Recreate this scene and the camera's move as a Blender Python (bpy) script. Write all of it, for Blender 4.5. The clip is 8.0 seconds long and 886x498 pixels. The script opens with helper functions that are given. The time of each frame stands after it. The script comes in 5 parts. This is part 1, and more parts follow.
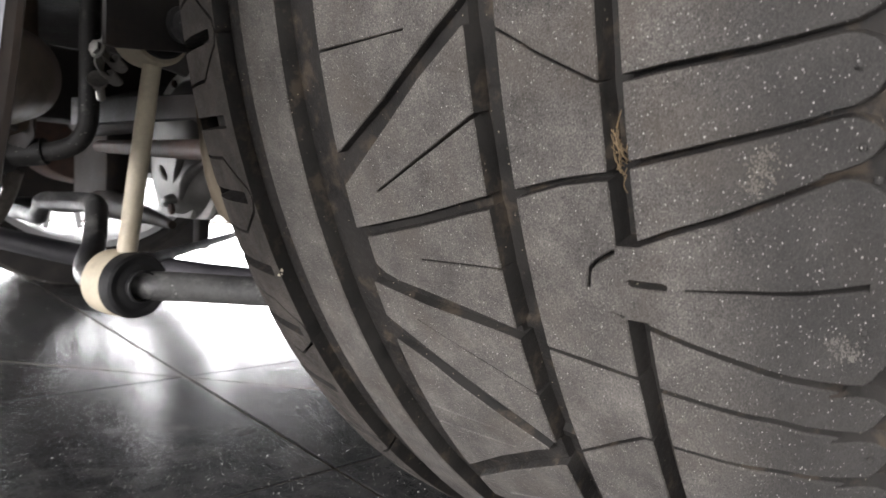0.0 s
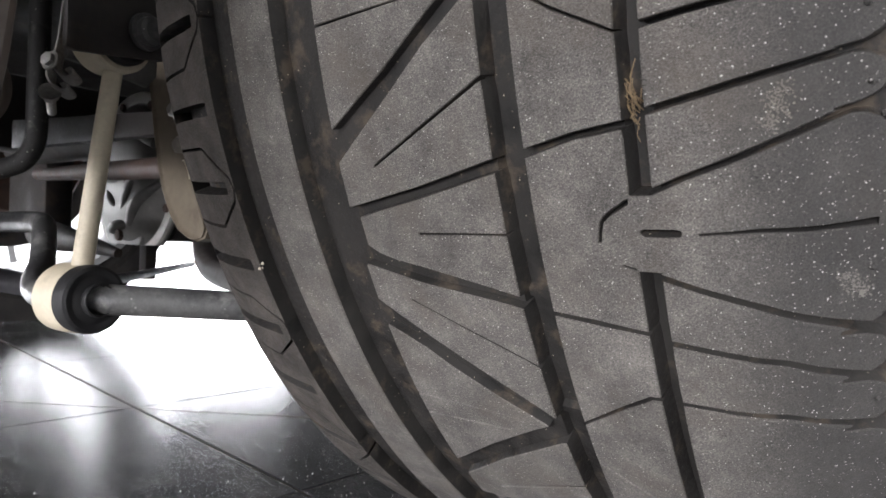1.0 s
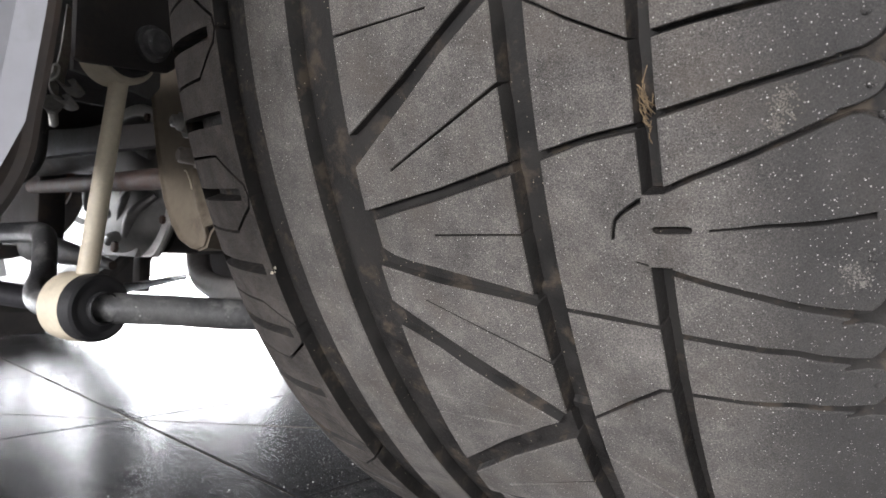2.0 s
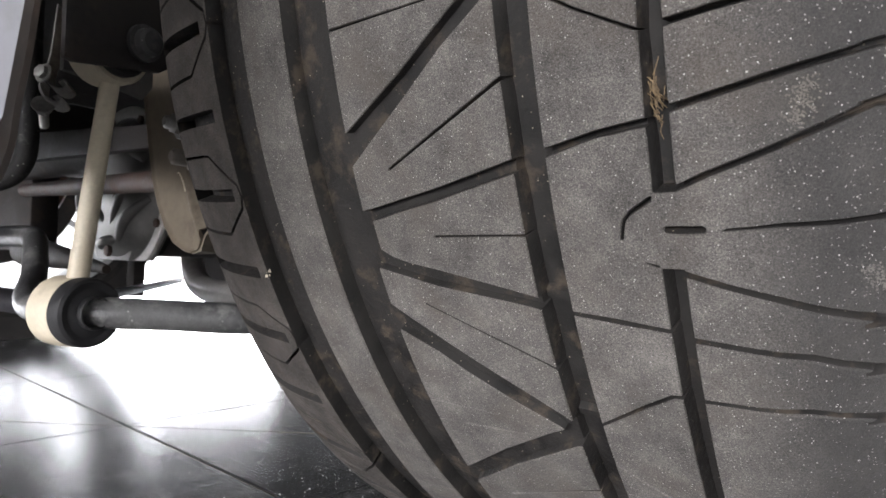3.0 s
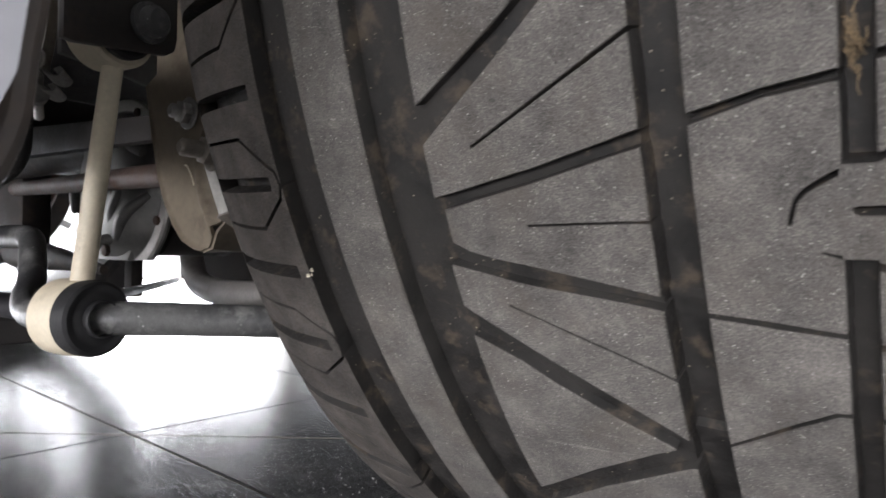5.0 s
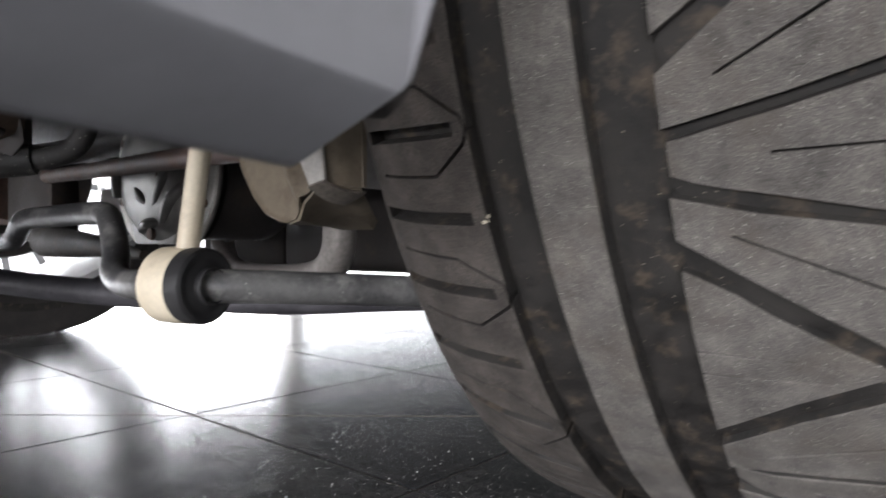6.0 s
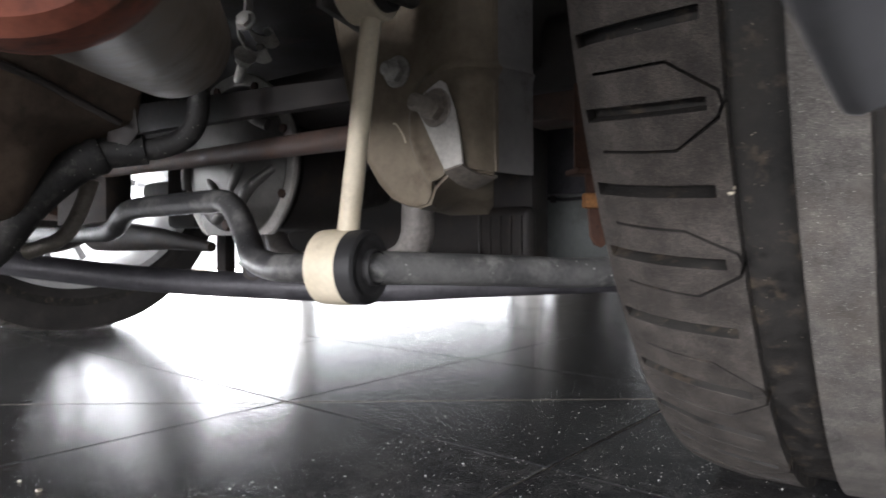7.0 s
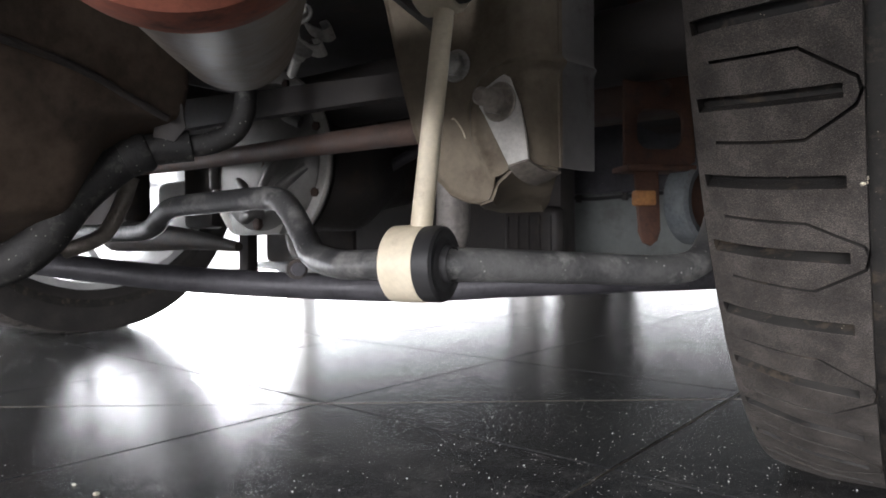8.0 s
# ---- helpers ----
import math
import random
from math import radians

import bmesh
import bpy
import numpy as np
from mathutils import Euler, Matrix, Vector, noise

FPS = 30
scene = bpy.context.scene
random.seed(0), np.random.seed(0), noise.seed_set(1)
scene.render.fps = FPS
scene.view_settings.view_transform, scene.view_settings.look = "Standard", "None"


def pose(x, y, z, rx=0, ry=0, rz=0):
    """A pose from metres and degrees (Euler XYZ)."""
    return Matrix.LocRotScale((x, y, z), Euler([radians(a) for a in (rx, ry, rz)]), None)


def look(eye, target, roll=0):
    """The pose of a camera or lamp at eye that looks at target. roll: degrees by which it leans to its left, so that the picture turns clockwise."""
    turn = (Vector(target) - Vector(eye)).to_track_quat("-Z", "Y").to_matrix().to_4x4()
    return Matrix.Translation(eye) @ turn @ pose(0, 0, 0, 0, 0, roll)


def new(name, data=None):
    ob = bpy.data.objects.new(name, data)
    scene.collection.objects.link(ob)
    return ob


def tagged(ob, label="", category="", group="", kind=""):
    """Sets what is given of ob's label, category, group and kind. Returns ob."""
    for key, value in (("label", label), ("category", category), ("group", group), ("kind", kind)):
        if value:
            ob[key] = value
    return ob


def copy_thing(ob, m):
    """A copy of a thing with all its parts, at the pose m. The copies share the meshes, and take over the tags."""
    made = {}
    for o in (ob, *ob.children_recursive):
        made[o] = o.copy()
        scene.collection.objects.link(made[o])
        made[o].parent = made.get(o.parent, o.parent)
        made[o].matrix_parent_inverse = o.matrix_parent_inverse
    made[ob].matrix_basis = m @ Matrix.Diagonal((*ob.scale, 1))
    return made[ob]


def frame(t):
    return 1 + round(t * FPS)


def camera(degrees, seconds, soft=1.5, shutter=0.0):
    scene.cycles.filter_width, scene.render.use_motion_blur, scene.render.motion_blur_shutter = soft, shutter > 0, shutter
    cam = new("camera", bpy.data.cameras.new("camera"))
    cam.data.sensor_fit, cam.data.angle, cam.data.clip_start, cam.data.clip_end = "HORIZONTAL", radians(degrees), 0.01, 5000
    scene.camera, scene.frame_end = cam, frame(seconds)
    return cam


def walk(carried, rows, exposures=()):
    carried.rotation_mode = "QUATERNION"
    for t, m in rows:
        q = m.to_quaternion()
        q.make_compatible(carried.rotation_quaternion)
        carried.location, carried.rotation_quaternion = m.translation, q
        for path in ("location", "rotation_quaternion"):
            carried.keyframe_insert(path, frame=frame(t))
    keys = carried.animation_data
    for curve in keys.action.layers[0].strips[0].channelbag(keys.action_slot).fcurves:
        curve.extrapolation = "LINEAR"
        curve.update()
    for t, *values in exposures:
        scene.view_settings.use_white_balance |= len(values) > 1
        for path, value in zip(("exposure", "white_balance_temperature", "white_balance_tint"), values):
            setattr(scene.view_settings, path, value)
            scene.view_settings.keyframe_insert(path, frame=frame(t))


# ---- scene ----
# ---- camera and its walk ----
cam = camera(68.0, 8.0, soft=1.5, shutter=0.5)
PATH = [
    (0.0, pose(0.0000, 0.0000, 0.2249, 85.790, -3.037, -0.000)),
    (0.5, pose(-0.0116, 0.0014, 0.2094, 88.443, -2.619, -3.857)),
    (1.0, pose(-0.0162, 0.0012, 0.2029, 89.347, -2.430, -4.730)),
    (1.5, pose(-0.0247, -0.0080, 0.1993, 90.097, -2.338, -5.387)),
    (3.0, pose(-0.0259, 0.0022, 0.1980, 90.819, -1.982, -6.008)),
    (3.5, pose(-0.0318, 0.0058, 0.2013, 90.906, -1.790, -6.331)),
    (4.0, pose(-0.0299, 0.0169, 0.2017, 90.860, -1.729, -6.134)),
    (5.5, pose(-0.0782, 0.0461, 0.1902, 90.020, -0.518, -7.143)),
    (6.0, pose(-0.1193, 0.0484, 0.1782, 89.830, -0.301, -7.312)),
    (6.5, pose(-0.1700, 0.0523, 0.1681, 89.456, 0.160, -7.104)),
    (7.0, pose(-0.2176, 0.0530, 0.1694, 89.383, 0.347, -7.510)),
    (7.5, pose(-0.2515, 0.0615, 0.1677, 89.316, 0.407, -7.675)),
    (8.0, pose(-0.2644, 0.0688, 0.1659, 89.584, 0.376, -7.896)),
]
walk(cam, PATH, exposures=[(0.0, 0.11, 6600, 14), (0.6, 0.18, 6380, 14), (4.3, 0.17, 6380, 14), (5.4, -0.04, 6380, 14), (6.1, -0.02, 6380, 14), (6.8, 0.08, 6380, 14), (8.0, 0.08, 6380, 14)])

cam.data.dof.use_dof, cam.data.dof.focus_distance, cam.data.dof.aperture_fstop = True, 0.245, 36.0

# The car's own frame: x along the axle (outwards), y forwards, z up from the floor.
CAR = pose(0.2384, 0.4259, 0, 0, 0, -43.76)
AXLE_Z = 0.3524


def car(u, g, z=0.0):
    return CAR @ Vector((u, g, z))


# ---- world, lights ----
world = bpy.data.worlds.new("sky")
scene.world = world
world.use_nodes = True
wn = world.node_tree
bg = wn.nodes["Background"]
sky = wn.nodes.new("ShaderNodeTexSky")
sky.sky_type, sky.sun_disc = "NISHITA", False
sky.sun_elevation, sky.sun_rotation = radians(50), radians(200)
wn.links.new(sky.outputs[0], bg.inputs[0])
bg.inputs[1].default_value = 0.1


def area_lamp(u, g, z, wide, high, to, power, tint=(1, 1, 1)):
    lamp = bpy.data.lights.new("area_lamp", "AREA")
    lamp.shape, lamp.size, lamp.size_y, lamp.energy, lamp.color = "RECTANGLE", wide, high, power, tint
    ob = new("area_lamp", lamp)
    ob.matrix_world = look(car(u, g, z), car(*to))
    return ob


FAR_WALL, NEAR_WALL, REAR_WALL, FRONT_WALL = -3.85, 3.6, -4.2, 6.4
area_lamp(FAR_WALL - 0.1, 0.1, 1.5, 5.2, 3.0, (0, 0.1, 1.5), 715, (0.95, 0.98, 1.0))
area_lamp(FAR_WALL - 0.2, 4.55, 0.26, 3.2, 0.5, (0, 4.55, 0.26), 38, (0.95, 0.98, 1.0))
area_lamp(-2.3, FRONT_WALL + 0.2, 0.18, 3.0, 0.34, (-2.3, 0, 0.18), 24, (0.95, 0.98, 1.0))
# Two unseen fill lamps, added behind and beside the camera for the tread.
area_lamp(0.7, REAR_WALL - 0.1, 0.42, 4.6, 0.74, (0.7, 0, 0.42), 390, (0.98, 0.985, 1.0))
area_lamp(NEAR_WALL + 0.1, -1.2, 0.60, 4.0, 1.1, (0, -1.2, 0.60), 20, (0.98, 0.985, 1.0))


# ---- materials ----
def material(name, base=(0.5, 0.5, 0.5), rough=0.5, metal=0.0):
    m = bpy.data.materials.new(name)
    m.use_nodes = True
    b = m.node_tree.nodes["Principled BSDF"]
    b.inputs["Base Color"].default_value = (*base, 1)
    b.inputs["Roughness"].default_value = rough
    b.inputs["Metallic"].default_value = metal
    return m


def node(m, kind, **ins):
    n = m.node_tree.nodes.new(kind)
    for k, v in ins.items():
        n.inputs[k.replace("_", " ")].default_value = v
    return n


def link(m, a, b):
    m.node_tree.links.new(a, b)


def coords(m, scale=(1, 1, 1)):
    t = node(m, "ShaderNodeTexCoord")
    mp = node(m, "ShaderNodeMapping")
    mp.inputs["Scale"].default_value = scale
    link(m, t.outputs["Object"], mp.inputs["Vector"])
    return mp.outputs[0]


def ramp(m, fac, stops):
    r = node(m, "ShaderNodeValToRGB")
    e = r.color_ramp.elements
    while len(e) < len(stops):
        e.new(0.5)
    for el, (p, c) in zip(e, stops):
        el.position, el.color = p, (*c, 1) if len(c) == 3 else c
    link(m, fac, r.inputs[0])
    return r.outputs[0]


def mix(m, fac, a, b):
    x = node(m, "ShaderNodeMix")
    x.data_type = "RGBA"
    for s, v in ((0, fac), (6, a), (7, b)):
        if hasattr(v, "links"):
            link(m, v, x.inputs[s])
        else:
            x.inputs[s].default_value = v if s == 0 else (*v, 1)
    return x.outputs[2]


def tex(m, vec, scale, detail=4, rough=0.55, kind="noise"):
    if kind == "noise":
        n = node(m, "ShaderNodeTexNoise", Scale=scale, Detail=detail, Roughness=rough)
    else:
        n = node(m, "ShaderNodeTexVoronoi", Scale=scale)
    link(m, vec, n.inputs["Vector"])
    return n.outputs[0]


def bump(m, height, strength, distance):
    b = node(m, "ShaderNodeBump", Strength=strength, Distance=distance)
    link(m, height, b.inputs["Height"])
    return b.outputs[0]


def times(m, a, b):
    x = node(m, "ShaderNodeMath")
    x.operation = "MULTIPLY"
    link(m, a, x.inputs[0])
    if hasattr(b, "links"):
        link(m, b, x.inputs[1])
    else:
        x.inputs[1].default_value = b
    return x.outputs[0]


def node_value(m, x):
    n = m.node_tree.nodes.new("ShaderNodeValue")
    n.outputs[0].default_value = x
    return n.outputs[0]


def plus(m, a, b):
    x = node(m, "ShaderNodeMath")
    x.operation = "ADD"
    link(m, a, x.inputs[0])
    link(m, b, x.inputs[1])
    return x.outputs[0]


def worn(name, dark, light, rough=(0.4, 0.7), metal=0.0, coarse=25, fine=260, relief=0.25, specks=None, dirt=None, gloss=0.4, mottle=0.45):
    """A surface that varies from dark to light at two scales, with fine relief and, at will, specks and patches of dirt."""
    m = material(name, dark, rough[0], metal)
    b = m.node_tree.nodes["Principled BSDF"]
    b.inputs["Specular IOR Level"].default_value = gloss
    v = coords(m)
    big, small = tex(m, v, coarse, 5), tex(m, v, fine, 6, 0.65)
    mid = tuple((p + q) / 2 for p, q in zip(dark, light))
    c1 = ramp(m, big, [(0.38, dark), (0.62, light)])
    c2 = ramp(m, small, [(0.36, tuple(0.55 * x for x in mid)), (0.64, tuple(1.4 * x for x in mid))])
    col = mix(m, mottle, c1, c2)
    if dirt:
        colour, scale, level, amount = dirt
        patch = ramp(m, tex(m, v, scale, 6, 0.68), [(level, (0, 0, 0)), (level + 0.12, (amount,) * 3)])
        col = mix(m, patch, col, colour)
    if specks:
        colour, scale, size = specks
        d = tex(m, v, scale, kind="voronoi")
        gate = ramp(m, tex(m, v, coarse * 1.7, 3), [(0.46, (0, 0, 0)), (0.58, (1, 1, 1))])
        dots = ramp(m, d, [(size * 0.6, (1, 1, 1)), (size, (0, 0, 0))])
        col = mix(m, times(m, gate, dots), col, colour)
    link(m, col, b.inputs["Base Color"])
    rr = ramp(m, plus(m, times(m, small, 0.5), times(m, big, 0.5)), [(0.4, (rough[0],) * 3), (0.6, (rough[1],) * 3)])
    link(m, rr, b.inputs["Roughness"])
    link(m, bump(m, small, relief, 0.0008), b.inputs["Normal"])
    return m


def tread_material():
    m = material("worn_rubber", (0.09, 0.083, 0.075), 0.85)
    b = m.node_tree.nodes["Principled BSDF"]
    b.inputs["Specular IOR Level"].default_value = 0.3
    v = coords(m)
    scuff = node(m, "ShaderNodeMapping")
    scuff.inputs["Scale"].default_value = (1.15, 1.0, 0.85)
    link(m, v, scuff.inputs["Vector"])
    big, mid, fine = tex(m, v, 60, 3), tex(m, scuff.outputs[0], 260, 4, 0.6), tex(m, v, 2300, 3, 0.7)
    height = plus(m, plus(m, times(m, big, 0.24), times(m, mid, 0.18)), times(m, fine, 0.58))
    col = ramp(m, height, [(0.36, (0.034, 0.032, 0.030)), (0.5, (0.116, 0.107, 0.098)), (0.63, (0.24, 0.222, 0.200))])
    # Brown road dirt and paler dust lie in patches.
    brown = ramp(m, tex(m, v, 34, 5, 0.6), [(0.50, (0, 0, 0)), (0.66, (0.42, 0.42, 0.42))])
    col = mix(m, brown, col, (0.105, 0.088, 0.072))
    pale = ramp(m, tex(m, v, 95, 6, 0.7), [(0.60, (0, 0, 0)), (0.74, (0.28, 0.28, 0.28))])
    col = mix(m, pale, col, (0.22, 0.205, 0.182))
    # Both outer edges are toned darker: blackish towards the outside, brown towards the car.
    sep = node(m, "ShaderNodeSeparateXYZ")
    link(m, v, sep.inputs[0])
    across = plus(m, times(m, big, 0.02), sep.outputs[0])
    col = mix(m, ramp(m, across, [(0.068, (0, 0, 0)), (0.09, (0.75, 0.75, 0.75))]), col, (0.035, 0.034, 0.033))
    dusty = ramp(m, tex(m, v, 48, 4), [(0.30, (0.45, 0.45, 0.45)), (0.52, (1, 1, 1))])
    for scale, size, share, colour in ((1250, 0.20, 0.60, (0.46, 0.44, 0.41)), (620, 0.14, 0.54, (0.60, 0.58, 0.54)), (300, 0.075, 0.74, (0.55, 0.53, 0.48)), (130, 0.04, 0.82, (0.46, 0.44, 0.38))):
        vo = node(m, "ShaderNodeTexVoronoi", Scale=scale)
        link(m, v, vo.inputs["Vector"])
        dots = ramp(m, vo.outputs["Distance"], [(size * 0.6, (1, 1, 1)), (size, (0, 0, 0))])
        some = ramp(m, vo.outputs["Color"], [(share, (0, 0, 0)), (share + 0.03, (1, 1, 1))])
        col = mix(m, times(m, times(m, dots, some), dusty), col, colour)
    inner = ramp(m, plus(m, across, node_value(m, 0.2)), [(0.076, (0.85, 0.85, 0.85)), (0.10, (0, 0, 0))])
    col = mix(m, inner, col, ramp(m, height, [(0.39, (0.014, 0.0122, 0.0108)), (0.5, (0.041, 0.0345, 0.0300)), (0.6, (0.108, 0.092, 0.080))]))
    link(m, col, b.inputs["Base Color"])
    link(m, ramp(m, mid, [(0.4, (0.7,) * 3), (0.6, (0.95,) * 3)]), b.inputs["Roughness"])
    link(m, bump(m, height, 1.0, 0.0012), b.inputs["Normal"])
    return m


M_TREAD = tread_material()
M_GROOVE = worn("groove_rubber", (0.0092, 0.0088, 0.0086), (0.032, 0.029, 0.0262), (0.5, 0.85), 0, 60, 500, 0.4, ((0.3, 0.26, 0.2), 320, 0.10), ((0.082, 0.063, 0.045), 85, 0.535, 0.6), 0.25)
M_SIDE = worn("sidewall_rubber", (0.016, 0.015, 0.015), (0.04, 0.036, 0.033), (0.55, 0.8), 0, 30, 400, 0.3, None, ((0.06, 0.052, 0.044), 22, 0.58, 0.3), 0.3)
M_CREAM = worn("cream_paint", (0.53, 0.46, 0.34), (0.62, 0.55, 0.42), (0.4, 0.6), 0, 18, 300, 0.1, None, ((0.30, 0.25, 0.18), 60, 0.62, 0.4), mottle=0.14)
M_RUBBER = worn("bush_rubber", (0.011, 0.011, 0.012), (0.026, 0.025, 0.025), (0.5, 0.7), 0, 60, 400, 0.3)
M_BAR = worn("dusty_black_steel", (0.020, 0.020, 0.022), (0.070, 0.069, 0.067), (0.30, 0.55), 0.0, 30, 300, 0.35,
             ((0.34, 0.34, 0.32), 170, 0.10), ((0.20, 0.195, 0.185), 22, 0.53, 0.6), 0.5)
M_BARDUST = worn("scuffed_dusty_steel", (0.038, 0.038, 0.039), (0.13, 0.128, 0.123), (0.35, 0.6), 0.0, 26, 300, 0.4,
                 ((0.4, 0.4, 0.38), 150, 0.13), ((0.30, 0.295, 0.28), 34, 0.54, 0.6), 0.5)
M_HOSE = worn("dusty_black_rubber", (0.012, 0.012, 0.012), (0.034, 0.032, 0.03), (0.5, 0.8), 0.0, 50, 220, 0.9,
              ((0.3, 0.29, 0.26), 210, 0.16), ((0.10, 0.095, 0.085), 75, 0.56, 0.6), 0.35)
M_BLACK = worn("black_steel", (0.021, 0.0185, 0.0175), (0.050, 0.043, 0.039), (0.5, 0.78), 0.0, 20, 200, 0.3, None, ((0.075, 0.052, 0.038), 14, 0.54, 0.55))
M_DIRTY = worn("dirty_black_steel", (0.028, 0.027, 0.031), (0.07, 0.067, 0.073), (0.4, 0.65), 0.1, 30, 200, 0.3, ((0.25, 0.24, 0.23), 150, 0.07))
M_OLIVE = worn("olive_brown_paint", (0.152, 0.125, 0.092), (0.210, 0.176, 0.132), (0.48, 0.66), 0.0, 9, 150, 0.1, None, ((0.085, 0.064, 0.046), 22, 0.56, 0.5), mottle=0.22, gloss=0.15)
M_FLANGE = worn("dark_grey_paint", (0.12, 0.114, 0.111), (0.165, 0.158, 0.153), (0.4, 0.6), 0.0, 14, 160, 0.1, None, ((0.06, 0.048, 0.038), 30, 0.58, 0.6), mottle=0.2)
M_ZINC = worn("dull_zinc", (0.30, 0.29, 0.27), (0.46, 0.45, 0.42), (0.35, 0.6), 0.7, 50, 300, 0.25)
M_ALU = worn("cast_aluminium", (0.16, 0.153, 0.144), (0.235, 0.226, 0.213), (0.34, 0.52), 0.25, 22, 320, 0.2, None, ((0.12, 0.10, 0.085), 9, 0.54, 0.5), mottle=0.15)
M_CAN = worn("brushed_silver", (0.125, 0.102, 0.084), (0.205, 0.172, 0.145), (0.4, 0.6), 0.2, 16, 110, 0.4, ((0.42, 0.39, 0.35), 120, 0.06), ((0.08, 0.06, 0.045), 22, 0.5, 0.6))
M_RED = worn("red_oxide", (0.20, 0.058, 0.035), (0.36, 0.12, 0.075), (0.6, 0.85), 0.0, 30, 220, 0.4, None, ((0.055, 0.038, 0.03), 26, 0.53, 0.8))
M_RUST = worn("rusty_steel", (0.05, 0.034, 0.028), (0.13, 0.085, 0.068), (0.5, 0.8), 0.2, 40, 350, 0.5, None, ((0.14, 0.06, 0.03), 30, 0.56, 0.6))
M_RUST2 = worn("brown_rust", (0.062, 0.029, 0.020), (0.118, 0.060, 0.040), (0.65, 0.9), 0.1, 40, 350, 0.5, None, ((0.04, 0.028, 0.023), 36, 0.54, 0.7))
M_ORANGE = worn("orange_rust", (0.20, 0.085, 0.03), (0.38, 0.18, 0.065), (0.6, 0.9), 0.0, 90, 500, 0.4)
M_TANK = worn("dirty_brown_paint", (0.050, 0.036, 0.027), (0.125, 0.092, 0.067), (0.35, 0.65), 0.0, 9, 90, 0.2, None, ((0.18, 0.132, 0.098), 6.5, 0.52, 0.65))
M_PAINT = worn("silver_grey_paint", (0.19, 0.19, 0.203), (0.23, 0.23, 0.245), (0.5, 0.65), 0.0, 8, 90, 0.05, None, ((0.14, 0.14, 0.135), 30, 0.56, 0.4), gloss=0.3, mottle=0.1)
M_GREY = worn("grey_green_paint", (0.115, 0.124, 0.118), (0.155, 0.165, 0.158), (0.4, 0.6), 0.0, 8, 90, 0.1, None, ((0.07, 0.068, 0.06), 12, 0.56, 0.5), mottle=0.2)
M_WALL = worn("white_plaster", (0.72, 0.71, 0.69), (0.8, 0.79, 0.77), (0.7, 0.9), 0.0, 3, 60, 0.15)
M_SHUTTER = worn("grey_shutter", (0.20, 0.20, 0.21), (0.26, 0.26, 0.27), (0.4, 0.6), 0.3, 3, 60, 0.1)
M_FRAME = worn("dark_frame", (0.05, 0.05, 0.05), (0.08, 0.08, 0.08), (0.4, 0.6), 0.3, 5, 60, 0.1)
M_GROUND = worn("pale_concrete", (0.42, 0.41, 0.39), (0.55, 0.54, 0.51), (0.75, 0.95), 0.0, 1.5, 40, 0.3)
M_GROUT = worn("dusty_grout", (0.14, 0.125, 0.105), (0.36, 0.31, 0.25), (0.8, 0.95), 0.0, 3.5, 300, 0.3)
M_STRAW = worn("dry_crumbs", (0.45, 0.40, 0.30), (0.62, 0.57, 0.46), (0.7, 0.9), 0.0, 200, 900, 0.2)
M_GRIT = worn("pale_grit", (0.58, 0.56, 0.52), (0.80, 0.78, 0.74), (0.6, 0.9), 0.0, 200, 900, 0.2)
M_SPLASH = worn("dried_splash", (0.12, 0.112, 0.10), (0.18, 0.168, 0.148), (0.8, 0.95), 0.0, 500, 1500, 0.4)
M_DUST = worn("pale_mud", (0.12, 0.11, 0.095), (0.18, 0.165, 0.138), (0.8, 0.95), 0.0, 300, 900, 0.3)
M_DRYGRASS = worn("dry_grass", (0.10, 0.07, 0.038), (0.24, 0.17, 0.095), (0.6, 0.9), 0.0, 300, 900, 0.2)
M_STRAP = worn("bare_dull_steel", (0.20, 0.175, 0.15), (0.33, 0.295, 0.255), (0.35, 0.55), 0.25, 30, 220, 0.3)
M_PLASTIC = worn("pale_grey_plastic", (0.74, 0.74, 0.73), (0.82, 0.82, 0.80), (0.4, 0.6), 0.0, 14, 160, 0.1, mottle=0.15)
M_GLOW = material("daylight", (0.8, 0.8, 0.8), 0.9)
M_GLOW.node_tree.nodes["Principled BSDF"].inputs["Emission Color"].default_value = (0.96, 0.98, 1.0, 1)
M_GLOW.node_tree.nodes["Principled BSDF"].inputs["Emission Strength"].default_value = 1.15
M_TAG = worn("pale_zinc", (0.46, 0.44, 0.41), (0.60, 0.58, 0.54), (0.4, 0.6), 0.15, 50, 300, 0.2, mottle=0.25)
M_SPOKE = worn("silver_wheel_paint", (0.48, 0.48, 0.48), (0.60, 0.60, 0.59), (0.3, 0.5), 0.3, 14, 160, 0.1, mottle=0.15)
M_PIPE = worn("dull_pale_pipe", (0.21, 0.19, 0.175), (0.31, 0.285, 0.265), (0.45, 0.65), 0.2, 14, 160, 0.2, None, ((0.14, 0.115, 0.092), 20, 0.56, 0.6))
M_BLUE = worn("blue_grey_dust", (0.065, 0.074, 0.08), (0.15, 0.16, 0.163), (0.6, 0.85), 0.1, 40, 300, 0.3)


